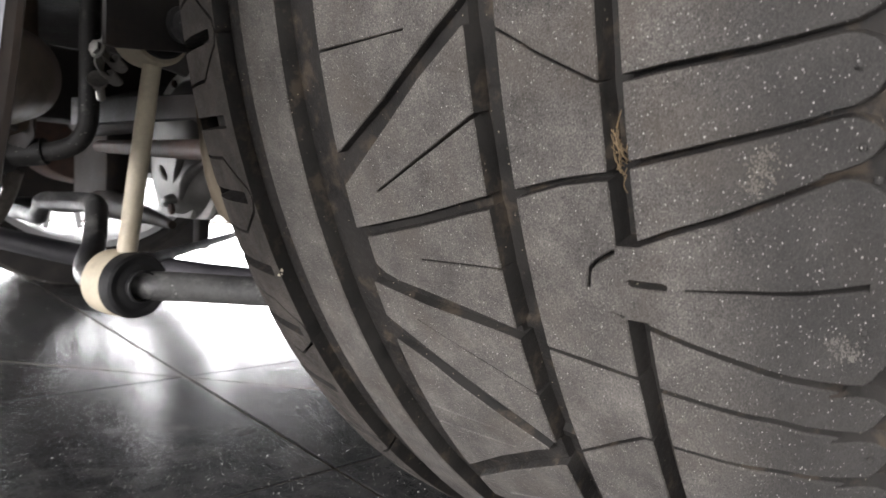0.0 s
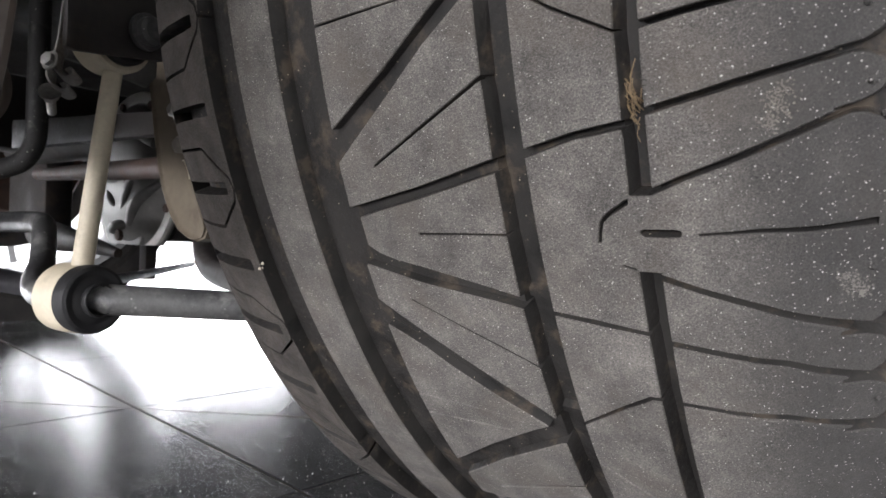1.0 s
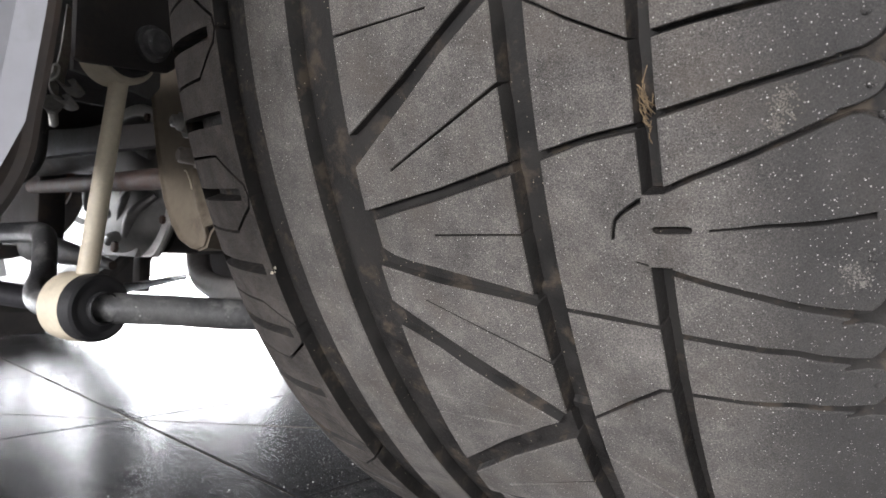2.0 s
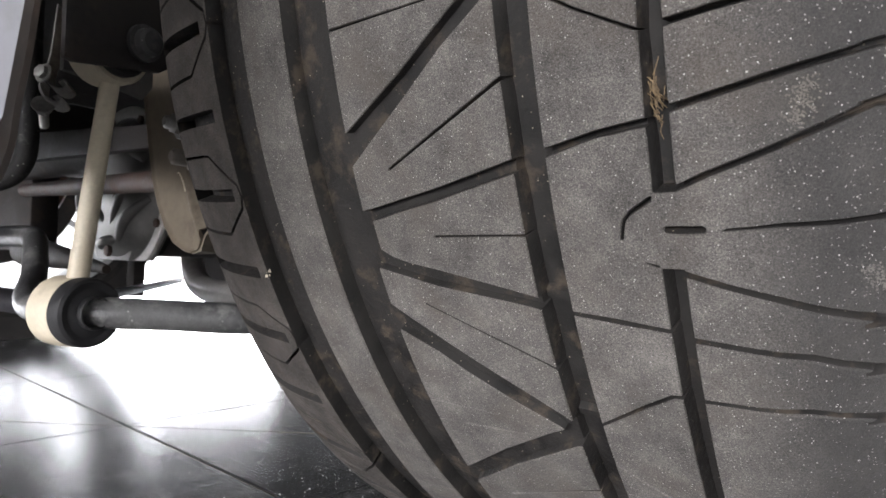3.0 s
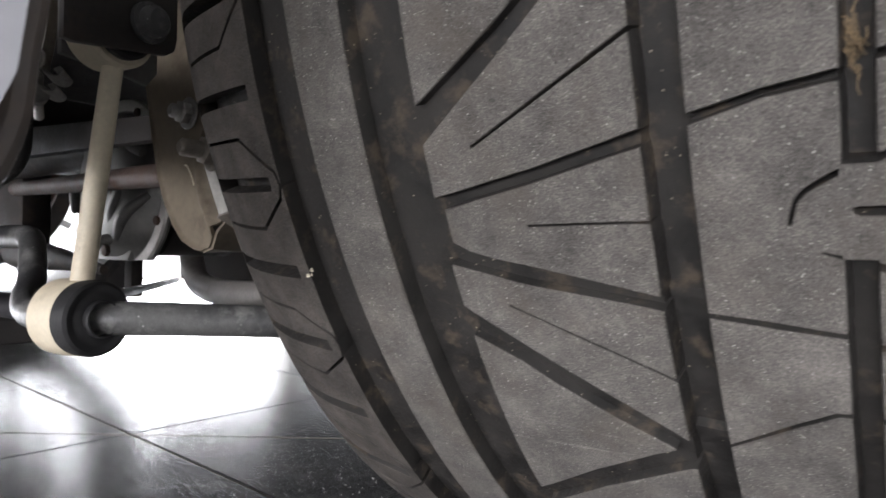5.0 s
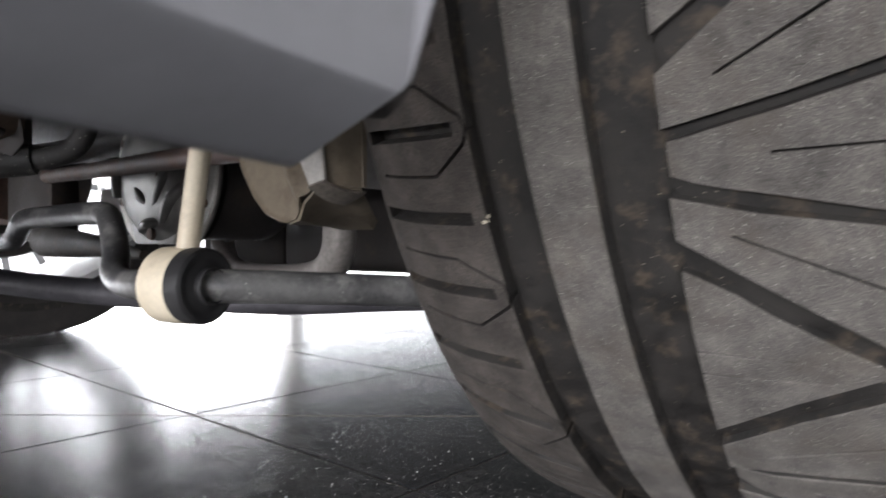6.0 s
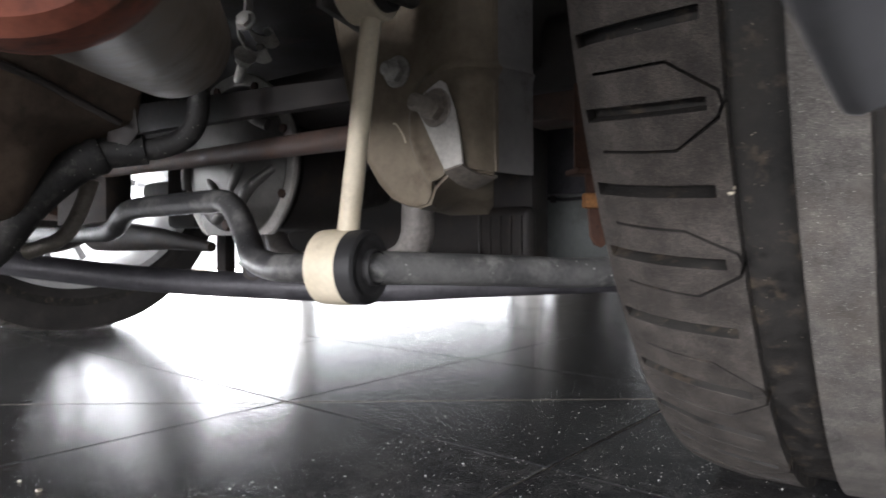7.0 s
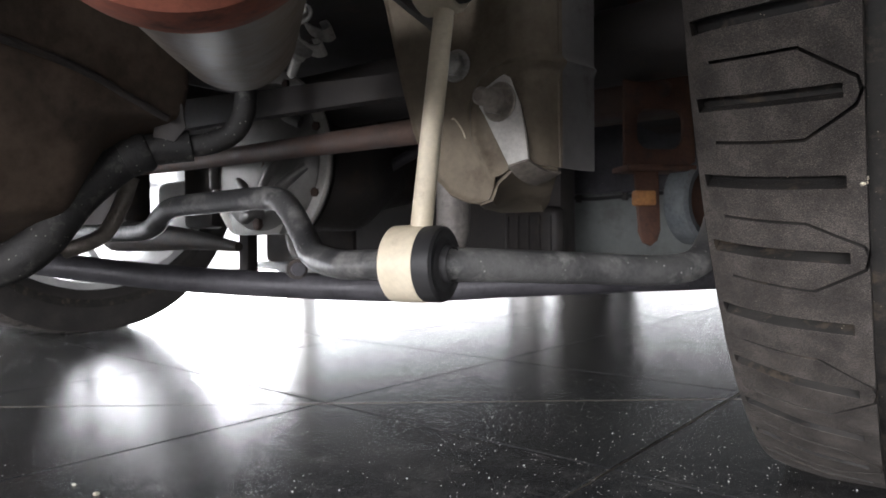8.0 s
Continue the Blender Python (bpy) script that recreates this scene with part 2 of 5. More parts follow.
def tile_material():
    m = material("dark_glazed_tile", (0.02, 0.021, 0.024), 0.2)
    b = m.node_tree.nodes["Principled BSDF"]
    v = coords(m)
    big, haze, peel = tex(m, v, 9, 8, 0.75), tex(m, v, 28, 7, 0.72), tex(m, v, 620, 3, 0.6)
    col = ramp(m, big, [(0.32, (0.024, 0.025, 0.029)), (0.52, (0.042, 0.043, 0.046)), (0.74, (0.072, 0.070, 0.067))])
    col = mix(m, ramp(m, haze, [(0.44, (0, 0, 0)), (0.70, (0.36, 0.36, 0.36))]), col, (0.16, 0.15, 0.135))
    grit = tex(m, v, 1100, 3, 0.7)
    col = mix(m, ramp(m, grit, [(0.50, (0, 0, 0)), (0.66, (0.5, 0.5, 0.5))]), col, (0.13, 0.126, 0.117))
    for turn, wide, level in ((0.5, 190, 0.645), (2.1, 150, 0.66), (1.2, 240, 0.66)):
        scr = node(m, "ShaderNodeMapping")
        scr.inputs["Scale"].default_value = (wide, 9, 1)
        scr.inputs["Rotation"].default_value = (0, 0, turn)
        link(m, v, scr.inputs["Vector"])
        wavy = node(m, "ShaderNodeTexNoise", Scale=1.0, Detail=2, Distortion=0.6)
        link(m, scr.outputs[0], wavy.inputs["Vector"])
        streak = ramp(m, wavy.outputs[0], [(level, (0, 0, 0)), (level + 0.08, (0.11, 0.11, 0.11))])
        col = mix(m, streak, col, (0.24, 0.23, 0.21))
    gate = ramp(m, tex(m, v, 11, 4), [(0.36, (0.1, 0.1, 0.1)), (0.56, (1, 1, 1))])
    for scale, size, share in ((300, 0.10, 0.58), (700, 0.15, 0.50)):
        vo = node(m, "ShaderNodeTexVoronoi", Scale=scale)
        link(m, v, vo.inputs["Vector"])
        dots = ramp(m, vo.outputs["Distance"], [(size * 0.6, (1, 1, 1)), (size, (0, 0, 0))])
        some = ramp(m, vo.outputs["Color"], [(share, (0, 0, 0)), (share + 0.03, (1, 1, 1))])
        col = mix(m, times(m, times(m, dots, some), gate), col, (0.36, 0.345, 0.315))
    link(m, col, b.inputs["Base Color"])
    link(m, ramp(m, plus(m, times(m, peel, 0.75), times(m, big, 0.25)), [(0.38, (0.115,) * 3), (0.5, (0.165,) * 3), (0.62, (0.24,) * 3)]), b.inputs["Roughness"])
    link(m, bump(m, peel, 0.20, 0.0006), b.inputs["Normal"])
    b.inputs["IOR"].default_value = 1.52
    return m


M_TILE = tile_material()


# ---- building helpers ----
def mesh_of(name, bm, mats, smooth=35):
    me = bpy.data.meshes.new(name)
    bmesh.ops.recalc_face_normals(bm, faces=bm.faces)
    bm.to_mesh(me)
    bm.free()
    for m in mats if isinstance(mats, (list, tuple)) else [mats]:
        me.materials.append(m)
    if smooth:
        me.polygons.foreach_set("use_smooth", [True] * len(me.polygons))
        me.set_sharp_from_angle(angle=radians(smooth))
    return me


def part(name, bm, mats, parent, label="", smooth=35):
    ob = new(name, mesh_of(name, bm, mats, smooth))
    ob.parent = parent
    if label:
        tagged(ob, label)
    return ob


def thing(name, label, category, group="", kind="", m=None):
    ob = new(name)
    ob.empty_display_size = 0.05
    ob.matrix_world = CAR if m is None else m
    return tagged(ob, label, category, group, kind)


def smooth_path(pts, n=6):
    """A Catmull-Rom line through the points."""
    p = [Vector(q) for q in pts]
    p = [2 * p[0] - p[1], *p, 2 * p[-1] - p[-2]]
    out = []
    for i in range(1, len(p) - 2):
        for k in range(n):
            t = k / n
            out.append(0.5 * (2 * p[i] + (p[i + 1] - p[i - 1]) * t + (2 * p[i - 1] - 5 * p[i] + 4 * p[i + 1] - p[i + 2]) * t * t
                              + (3 * p[i] - p[i - 1] - 3 * p[i + 1] + p[i + 2]) * t ** 3))
    return out + [p[-2]]


def tube(pts, r, seg=20, n=6, r_end=None, straight=False, bm=None):
    """A round bar along the points, closed at its ends."""
    bm = bm or bmesh.new()
    line = [Vector(q) for q in pts] if straight else smooth_path(pts, n)
    side = None
    rings = []
    for i, q in enumerate(line):
        d = (line[min(i + 1, len(line) - 1)] - line[max(i - 1, 0)]).normalized()
        if side is None:
            side = d.orthogonal().normalized()
        side = (side - side.dot(d) * d).normalized()
        up = d.cross(side)
        rad = r if r_end is None else r + (r_end - r) * i / (len(line) - 1)
        rings.append([bm.verts.new(q + rad * (math.cos(2 * math.pi * k / seg) * side + math.sin(2 * math.pi * k / seg) * up)) for k in range(seg)])
    for a, b in zip(rings, rings[1:]):
        for k in range(seg):
            bm.faces.new((a[k], a[(k + 1) % seg], b[(k + 1) % seg], b[k]))
    bm.faces.new(rings[0][::-1])
    bm.faces.new(rings[-1])
    return bm


def lathe(profile, centre, axis, seg=48, bm=None, closed=False):
    """Turns (along, radius) pairs about an axis through centre."""
    bm = bm or bmesh.new()
    c, d = Vector(centre), Vector(axis).normalized()
    s = d.orthogonal().normalized()
    t = d.cross(s)
    rings = []
    for along, r in profile:
        along, r = float(along), float(r)
        if r < 1e-6:
            rings.append([bm.verts.new(c + along * d)])
        else:
            rings.append([bm.verts.new(c + along * d + r * (math.cos(2 * math.pi * k / seg) * s + math.sin(2 * math.pi * k / seg) * t)) for k in range(seg)])
    pairs = list(zip(rings, rings[1:])) + ([(rings[-1], rings[0])] if closed else [])
    for a, b in pairs:
        for k in range(seg):
            q = [a[k % len(a)], a[(k + 1) % len(a)], b[(k + 1) % len(b)], b[k % len(b)]]
            q = list(dict.fromkeys(q))
            if len(q) > 2:
                bm.faces.new(q)
    return bm


def box(lo, hi, bevel=0.003, seg=2, bm=None):
    bm = bm or bmesh.new()
    lo, hi = Vector(lo), Vector(hi)
    g = bmesh.ops.create_cube(bm, size=1, matrix=Matrix.LocRotScale((lo + hi) / 2, None, hi - lo))
    if bevel:
        es = list({e for v in g["verts"] for e in v.link_edges})
        bmesh.ops.bevel(bm, geom=es, offset=bevel, segments=seg, affect="EDGES", profile=0.5)
    return bm


def slab(outline, origin, e1, e2, thick, bevel=0.0008, holes=(), bm=None):
    """A plate cut to an outline (metres along e1, e2), with rounded edges and through holes."""
    from mathutils.geometry import delaunay_2d_cdt
    bm = bm or bmesh.new()
    o, e1, e2 = Vector(origin), Vector(e1).normalized(), Vector(e2).normalized()
    n = e1.cross(e2).normalized()
    loops = [list(outline), *[list(hh) for hh in holes]]
    verts, edges = [], []
    for lp in loops:
        k = len(verts)
        verts += [Vector(q) for q in lp]
        edges += [(k + i, k + (i + 1) % len(lp)) for i in range(len(lp))]
    v2, _, faces, *_ = delaunay_2d_cdt(verts, edges, [], 0, 1e-7)

    def keep(f):
        c = sum((v2[i] for i in f), Vector((0, 0))) / len(f)
        return inside(c, loops[0]) and not any(inside(c, hh) for hh in loops[1:])
    faces = [f for f in faces if keep(f)]
    top = [bm.verts.new(o + q.x * e1 + q.y * e2) for q in v2]
    bot = [bm.verts.new(o + q.x * e1 + q.y * e2 - thick * n) for q in v2]
    count = {}
    for f in faces:
        bm.faces.new([top[i] for i in f])
        bm.faces.new([bot[i] for i in f][::-1])
        for i, j in zip(f, list(f[1:]) + [f[0]]):
            count.setdefault(frozenset((i, j)), []).append((i, j))
    rim = []
    for use in count.values():
        if len(use) == 1:
            i, j = use[0]
            bm.faces.new((top[i], bot[i], bot[j], top[j]))
            rim += [bm.edges.get((top[i], top[j]))]
    for v in [v for v in bm.verts if not v.link_faces]:
        bm.verts.remove(v)
    if bevel:
        bmesh.ops.bevel(bm, geom=[e for e in rim if e.is_valid], offset=bevel, segments=2, affect="EDGES", profile=0.5)
    return bm


def inside(p, poly):
    x, y = p[0], p[1]
    hit = False
    for (x0, y0), (x1, y1) in zip(poly, list(poly[1:]) + [poly[0]]):
        if (y0 > y) != (y1 > y) and x < (x1 - x0) * (y - y0) / (y1 - y0) + x0:
            hit = not hit
    return hit


def rounded(w, h, r, n=6, cx=0.0, cy=0.0):
    """The outline of a rounded rectangle."""
    out = []
    for sx, sy, a0 in ((1, 1, 0), (-1, 1, 90), (-1, -1, 180), (1, -1, 270)):
        for k in range(n + 1):
            t = radians(a0 + 90 * k / n)
            out.append((cx + sx * (w / 2 - r) + r * math.cos(t), cy + sy * (h / 2 - r) + r * math.sin(t)))
    return out


def hex_bolt(name, at, axis, parent, size=0.008, length=0.02, mat=None, washer=True, stud=0.0):
    """A hexagon head on a washer, with a threaded end at will, as one part."""
    bm = bmesh.new()
    if washer:
        lathe([(0, 0), (0, size * 1.35), (0.0012, size * 1.4), (0.002, size * 1.3), (0.002, 0)], at, axis, 24, bm)
    lathe([(0.002, 0), (0.002, size), (length * 0.9, size), (length, size * 0.82), (length, 0)], at, axis, 6, bm)
    if stud:
        prof = [(length, 0), (length, size * 0.55)]
        z = length
        while z < length + stud - 0.002:
            prof += [(z + 0.0006, size * 0.62), (z + 0.0012, size * 0.52)]
            z += 0.0012
        prof += [(length + stud, size * 0.4), (length + stud, 0)]
        lathe(prof, at, axis, 16, bm)
    return part(name, bm, mat or M_ZINC, parent)


# ---- the setting ----
def plain(name, bm, mat, label, category, smooth=35):
    ob = new(name, mesh_of(name, bm, mat, smooth))
    ob.matrix_world = CAR
    return tagged(ob, label, category, kind="structure")


T = 0.25  # wall thickness
H = 3.4
ground = plain("ground", box((-400, -400, -0.5), (400, 400, -0.03), 0), M_GROUND, "pale concrete yard outside the showroom", "ground", 0)
floor_ob = plain("floor", box((FAR_WALL - T, REAR_WALL - T, -0.2), (NEAR_WALL + T, FRONT_WALL + T, -0.0019), 0), M_GROUT,
                 "dark glazed tile floor with dusty narrow joints", "floor", 0)
plain("ceiling", box((FAR_WALL - T, REAR_WALL - T, H), (NEAR_WALL + T, FRONT_WALL + T, H + 0.2), 0), M_WALL, "plain white showroom ceiling", "ceiling", 0)


def wall(name, along, lo, hi, fixed, openings, label):
    """A wall with openings (from, to, bottom, top) through it."""
    bm = bmesh.new()
    cuts = sorted(openings)
    at = lo

    def block(a, b, z0, z1):
        if b - a < 1e-4 or z1 - z0 < 1e-4:
            return
        if along == "y":
            box((fixed[0], a, z0), (fixed[1], b, z1), 0, 1, bm)
        else:
            box((a, fixed[0], z0), (b, fixed[1], z1), 0, 1, bm)
    for a, b, z0, z1 in cuts:
        block(at, a, 0, H)
        block(a, b, 0, z0)
        block(a, b, z1, H)
        at = b
    block(at, hi, 0, H)
    return plain(name, bm, M_WALL, label, "wall", 0)


wall("wall_west", "y", REAR_WALL, FRONT_WALL, (FAR_WALL - T, FAR_WALL), [(-2.5, 2.75, 0, 3.0), (2.9, 6.2, 0, 3.0)], "white wall with a wide glazed opening")
# The south and east openings are unseen, added to let fill lamps in.
wall("wall_south", "x", FAR_WALL, NEAR_WALL, (REAR_WALL - T, REAR_WALL), [(-1.6, 3.0, 0.05, 0.79)], "white wall with an unseen opening added for a fill lamp")
wall("wall_east", "y", REAR_WALL, FRONT_WALL, (NEAR_WALL, NEAR_WALL + T), [(-3.2, 0.8, 0.05, 1.15)], "white wall with an unseen opening added for a fill lamp")
wall("wall_north", "x", FAR_WALL, NEAR_WALL, (FRONT_WALL, FRONT_WALL + T), [(-3.8, -0.8, 0, 3.0)], "white wall with a shuttered opening")


plain("backdrop", box((FAR_WALL - 0.80, -3.4, -0.029), (FAR_WALL - 0.78, 3.4, 3.3), 0), M_GLOW, "bright overexposed daylight outside the glazing", "backdrop", 0)


def glazing(name, along, lo, hi, z0, z1, at, n, label):
    ob = thing(name, label, "window", kind="structure")
    step = (hi - lo) / n

    def bar(a, b, y0, y1, nm):
        lo_, hi_ = ((at - 0.03, a, y0), (at + 0.03, b, y1)) if along == "y" else ((a, at - 0.03, y0), (b, at + 0.03, y1))
        part(nm, box(lo_, hi_, 0.004), M_FRAME, ob)
    for k in range(n + 1):
        c = lo + k * step
        bar(max(c - 0.03, lo), min(c + 0.03, hi), z0, z1, "mullion")
    for k in range(n):
        bar(lo + k * step + 0.03, lo + (k + 1) * step - 0.03, z1 - 0.06, z1, "head_rail")
    return ob


glazing("window_1", "y", -2.5, 0.6, 0.0, 3.0, FAR_WALL - 0.03, 6, "dark framed glazing with thin upright bars")
# The next two frames are unseen and only surround the added fill lamps.
glazing("lamp_opening_2", "x", -1.6, 3.0, 0.05, 0.79, REAR_WALL - 0.03, 5, "unseen dark frame added round a fill lamp")
glazing("lamp_opening_3", "y", -3.2, 0.8, 0.05, 1.15, NEAR_WALL + 0.03, 4, "unseen dark frame added round a fill lamp")
shutter = thing("roller_shutter", "grey roller shutter pulled down to knee height", "shutter", kind="structure")
for k in range(20):
    z = 0.55 + k * 0.122
    part("slat", box((FAR_WALL - 0.14, 2.9, z), (FAR_WALL - 0.11, 6.2, z + 0.12), 0.004), M_SHUTTER, shutter)
front_shutter = thing("roller_shutter", "grey roller shutter pulled down nearly to the floor", "shutter", kind="structure")
for k in range(22):
    z = 0.35 + k * 0.122
    part("slat", box((-3.8, FRONT_WALL + 0.11, z), (-0.8, FRONT_WALL + 0.14, z + 0.12), 0.004), M_SHUTTER, front_shutter)

# The floor tiles, laid square to the car.
TILE, GAP = 0.3235, 0.003
def tile_mesh(w):
    return mesh_of("tile", box((0, 0, -0.0018), (w, w, 0.0), 0.0005, 1), M_TILE, 0)


tile_me = tile_mesh(TILE - GAP)
GRID = pose(-0.294, 0.769, 0, 0, 0, 42.0)
tiles = []
for i in range(-16, 22):
    for j in range(-14, 16):
        m = GRID @ Matrix.Translation((i * TILE + GAP / 2, j * TILE + GAP / 2, 0))
        q = CAR.inverted() @ (m @ Vector((TILE / 2, TILE / 2, 0)))
        if FAR_WALL + 0.1 < q.x < NEAR_WALL - 0.1 and REAR_WALL + 0.1 < q.y < FRONT_WALL - 0.1:
            tiles.append(((q - Vector((-0.6, 0.2, 0))).length, m))
tiles.sort(key=lambda k: k[0])
rest = bmesh.new()
for k, (_, m) in enumerate(tiles):
    if k < 260:
        ob = new("tile", tile_me)
        ob.parent = floor_ob
        ob.matrix_local = CAR.inverted() @ m
    else:
        box((0, 0, -0.0018), (TILE - GAP, TILE - GAP, 0), 0, 1, rest)
        bmesh.ops.transform(rest, matrix=CAR.inverted() @ m, verts=rest.verts[-8:])
tagged(part("tile_field", rest, M_TILE, floor_ob, "", 0), "far field of dark glazed tiles", kind="stuff")

# A straight cut across the tiles.
cut_a, cut_b = CAR.inverted() @ Vector((-1.75, 0.939, 0)), CAR.inverted() @ Vector((0.30, 0.694, 0))
cut_d = (cut_b - cut_a).normalized()
cut_n = Vector((-cut_d.y, cut_d.x, 0)) * 0.0009
jb = bmesh.new()
jb.faces.new([jb.verts.new(q + Vector((0, 0, 0.0003))) for q in (cut_a - cut_n, cut_b - cut_n, cut_b + cut_n, cut_a + cut_n)])
tagged(part("joint", jb, M_GROUT, floor_ob, "", 0), "dusty straight joint")

# ---- the wheel ----
R_MM = 6.15 / 1000  # metres of tread for one degree
PROFILE_U = (-0.215, -0.205, -0.188, -0.165, -0.138, -0.10, -0.06, 0.0, 0.045, 0.075, 0.09, 0.10, 0.115)
PROFILE_R = (0.316, 0.325, 0.337, 0.345, 0.350, 0.3515, 0.3525, 0.3525, 0.3560, 0.3545, 0.347, 0.338, 0.315)
DEEP = 0.0105  # how far the block walls reach down
GROOVE = 0.0076


def crown(u):
    """The tread's radius at u, smoothed a little."""
    return float(sum(np.interp(u + d, PROFILE_U, PROFILE_R) for d in (-0.008, -0.004, 0, 0.004, 0.008)) / 5)


def on_tyre(u, s, drop=0.0):
    """u metres across and s metres round the tread (0 is level with the axle)."""
    t, r = s / R_MM, crown(u) - drop
    return Vector((u, -r * math.cos(radians(t)), AXLE_Z + r * math.sin(radians(t))))


def settle(p):
    """A point of the tyre, moved as the loaded tyre flattens onto the floor."""
    u, r = p.x, math.hypot(p.y, p.z - AXLE_Z)
    phi = abs(math.degrees(math.atan2(p.y, AXLE_Z - p.z)))
    if phi > 72 or r < 0.26:
        return p.copy()
    # The inner shoulder bulges earlier than the rest.
    reach = 42 + 30 * max(0.0, min(1.0, (-0.10 - u) / 0.025))
    w = max(0.0, min(1.0, (reach - phi) / (reach - 11)))
    c = crown(max(-0.2, min(0.11, u)))
    push = w * w * (3 - 2 * w) * (0.3593 - 0.45 * max(0.0, crown(-0.165) - c) - c) * min(1.0, (r - 0.26) / 0.065)
    q = Vector((u, p.y * (r + push) / r, AXLE_Z + (p.z - AXLE_Z) * (r + push) / r))
    q.z = max(q.z, 0.0006 + min(0.0076, max(0.0, c - r)) * 0.95)
    return q


def worn_tip(u, s):
    """How far the pointed tip of each fan block is worn down."""
    off = (s / R_MM + 24.95 + 12.6) % 25.2 - 12.6
    if abs(off) > 1.05 + 35 * (u + 0.062) or not -0.064 < u < -0.044:
        return 0.0
    k = min(1.0, (-0.044 - u) / 0.018)
    return 0.0036 * k * k


def strip(points, w0, w1=None):
    """The outline of a cut along points (mm across, degrees round), w0 to w1 mm wide."""
    w1 = w0 if w1 is None else w1
    p = [Vector((u / 1000, t * R_MM)) for u, t in points]
    left, right = [], []
    for i, q in enumerate(p):
        d = (p[min(i + 1, len(p) - 1)] - p[max(i - 1, 0)]).normalized()
        n = Vector((-d.y, d.x)) * (w0 + (w1 - w0) * i / (len(p) - 1)) / 2000
        left.append(q + n)
        right.append(q - n)
    return left + right[::-1]


def between(top, bottom):
    return [Vector((u / 1000, t * R_MM)) for u, t in list(top) + list(bottom)[::-1]]


def dense(poly, step):
    out = []
    for a, b in zip(poly, list(poly[1:]) + [poly[0]]):
        n = max(1, int((b - a).length / step))
        out += [a + (b - a) * k / n for k in range(n)]
    return out


def many_inside(pts, poly):
    x, y = pts[:, 0], pts[:, 1]
    hit = np.zeros(len(pts), bool)
    for (x0, y0), (x1, y1) in zip(poly, list(poly[1:]) + [poly[0]]):
        if y0 != y1:
            hit ^= ((y0 > y) != (y1 > y)) & (x < (x1 - x0) * (y - y0) / (y1 - y0) + x0)
    return hit


def carve(u0, u1, t0, t1, cuts, step=0.005, lean=0.0013, edge=0.00035):
    """Tread blocks: the band from u0 to u1 and t0 to t1 degrees, less the cuts. One bmesh for each loose block."""
    from mathutils.geometry import delaunay_2d_cdt
    s0, s1 = t0 * R_MM, t1 * R_MM
    frame_ = [Vector((u0, s0)), Vector((u1, s0)), Vector((u1, s1)), Vector((u0, s1))]
    loops = [dense(frame_, step)]
    for c in cuts:
        ys = [q.y for q in c]
        if max(ys) > s0 and min(ys) < s1:
            loops.append(dense(c, step))
    verts, edges = [], []
    for lp in loops:
        k = len(verts)
        verts += lp
        edges += [(k + i, k + (i + 1) % len(lp)) for i in range(len(lp))]
    nu, ns = max(2, int((u1 - u0) / 0.006)), int((s1 - s0) / 0.007)
    for i in range(1, nu):
        for j in range(1, ns):
            verts.append(Vector((u0 + (u1 - u0) * i / nu, s0 + (s1 - s0) * (j + 0.27 * (i % 2)) / ns)))
    v2, _, faces, *_ = delaunay_2d_cdt(verts, edges, [], 0, 1e-6)
    xy = np.array([(q.x, q.y) for q in v2])
    faces = [f for f in faces if len(f) == 3]
    cen = np.array([xy[list(f)].mean(0) for f in faces])
    ok = (cen[:, 0] > u0) & (cen[:, 0] < u1) & (cen[:, 1] > s0) & (cen[:, 1] < s1)
    for lp in loops[1:]:
        ok &= ~many_inside(cen, [(q.x, q.y) for q in lp])
    faces = [f for f, k in zip(faces, ok) if k]
    owner = list(range(len(faces)))

    def root(i):
        while owner[i] != i:
            owner[i] = owner[owner[i]]
            i = owner[i]
        return i
    by_edge = {}
    for k, f in enumerate(faces):
        for i, j in zip(f, (*f[1:], f[0])):
            e = (min(i, j), max(i, j))
            if e in by_edge:
                owner[root(k)] = root(by_edge[e])
            else:
                by_edge[e] = k
    groups = {}
    for k in range(len(faces)):
        groups.setdefault(root(k), []).append(faces[k])
    blocks = []
    for fs in groups.values():
        bm = bmesh.new()
        top = {i: bm.verts.new(on_tyre(*xy[i], worn_tip(*xy[i]))) for f in fs for i in f}
        use = {}
        for f in fs:
            bm.faces.new([top[i] for i in f])
            for i, j in zip(f, (*f[1:], f[0])):
                use.setdefault((min(i, j), max(i, j)), []).append((i, j))
        rim = [v[0] for v in use.values() if len(v) == 1]
        out = {}
        for i, j in rim:
            d = xy[j] - xy[i]
            d = d / (np.linalg.norm(d) + 1e-12)
            for k in (i, j):
                out[k] = out.get(k, 0) + np.array([d[1], -d[0]])
        low, mid = {}, {}
        for k, n in out.items():
            n = n / (np.linalg.norm(n) + 1e-9)
            mid[k] = bm.verts.new(on_tyre(*(xy[k] + edge * n), 1.7 * edge + worn_tip(*xy[k])))
            low[k] = bm.verts.new(on_tyre(*(xy[k] + lean * n), DEEP))
        for i, j in rim:
            bm.faces.new((top[i], mid[i], mid[j], top[j]))
            f = bm.faces.new((mid[i], low[i], low[j], mid[j]))
            f.material_index = 1
        blocks.append(bm)
    return blocks


def repeat(cuts, by):
    return [[Vector((q.x, q.y + by * R_MM)) for q in c] for c in cuts]


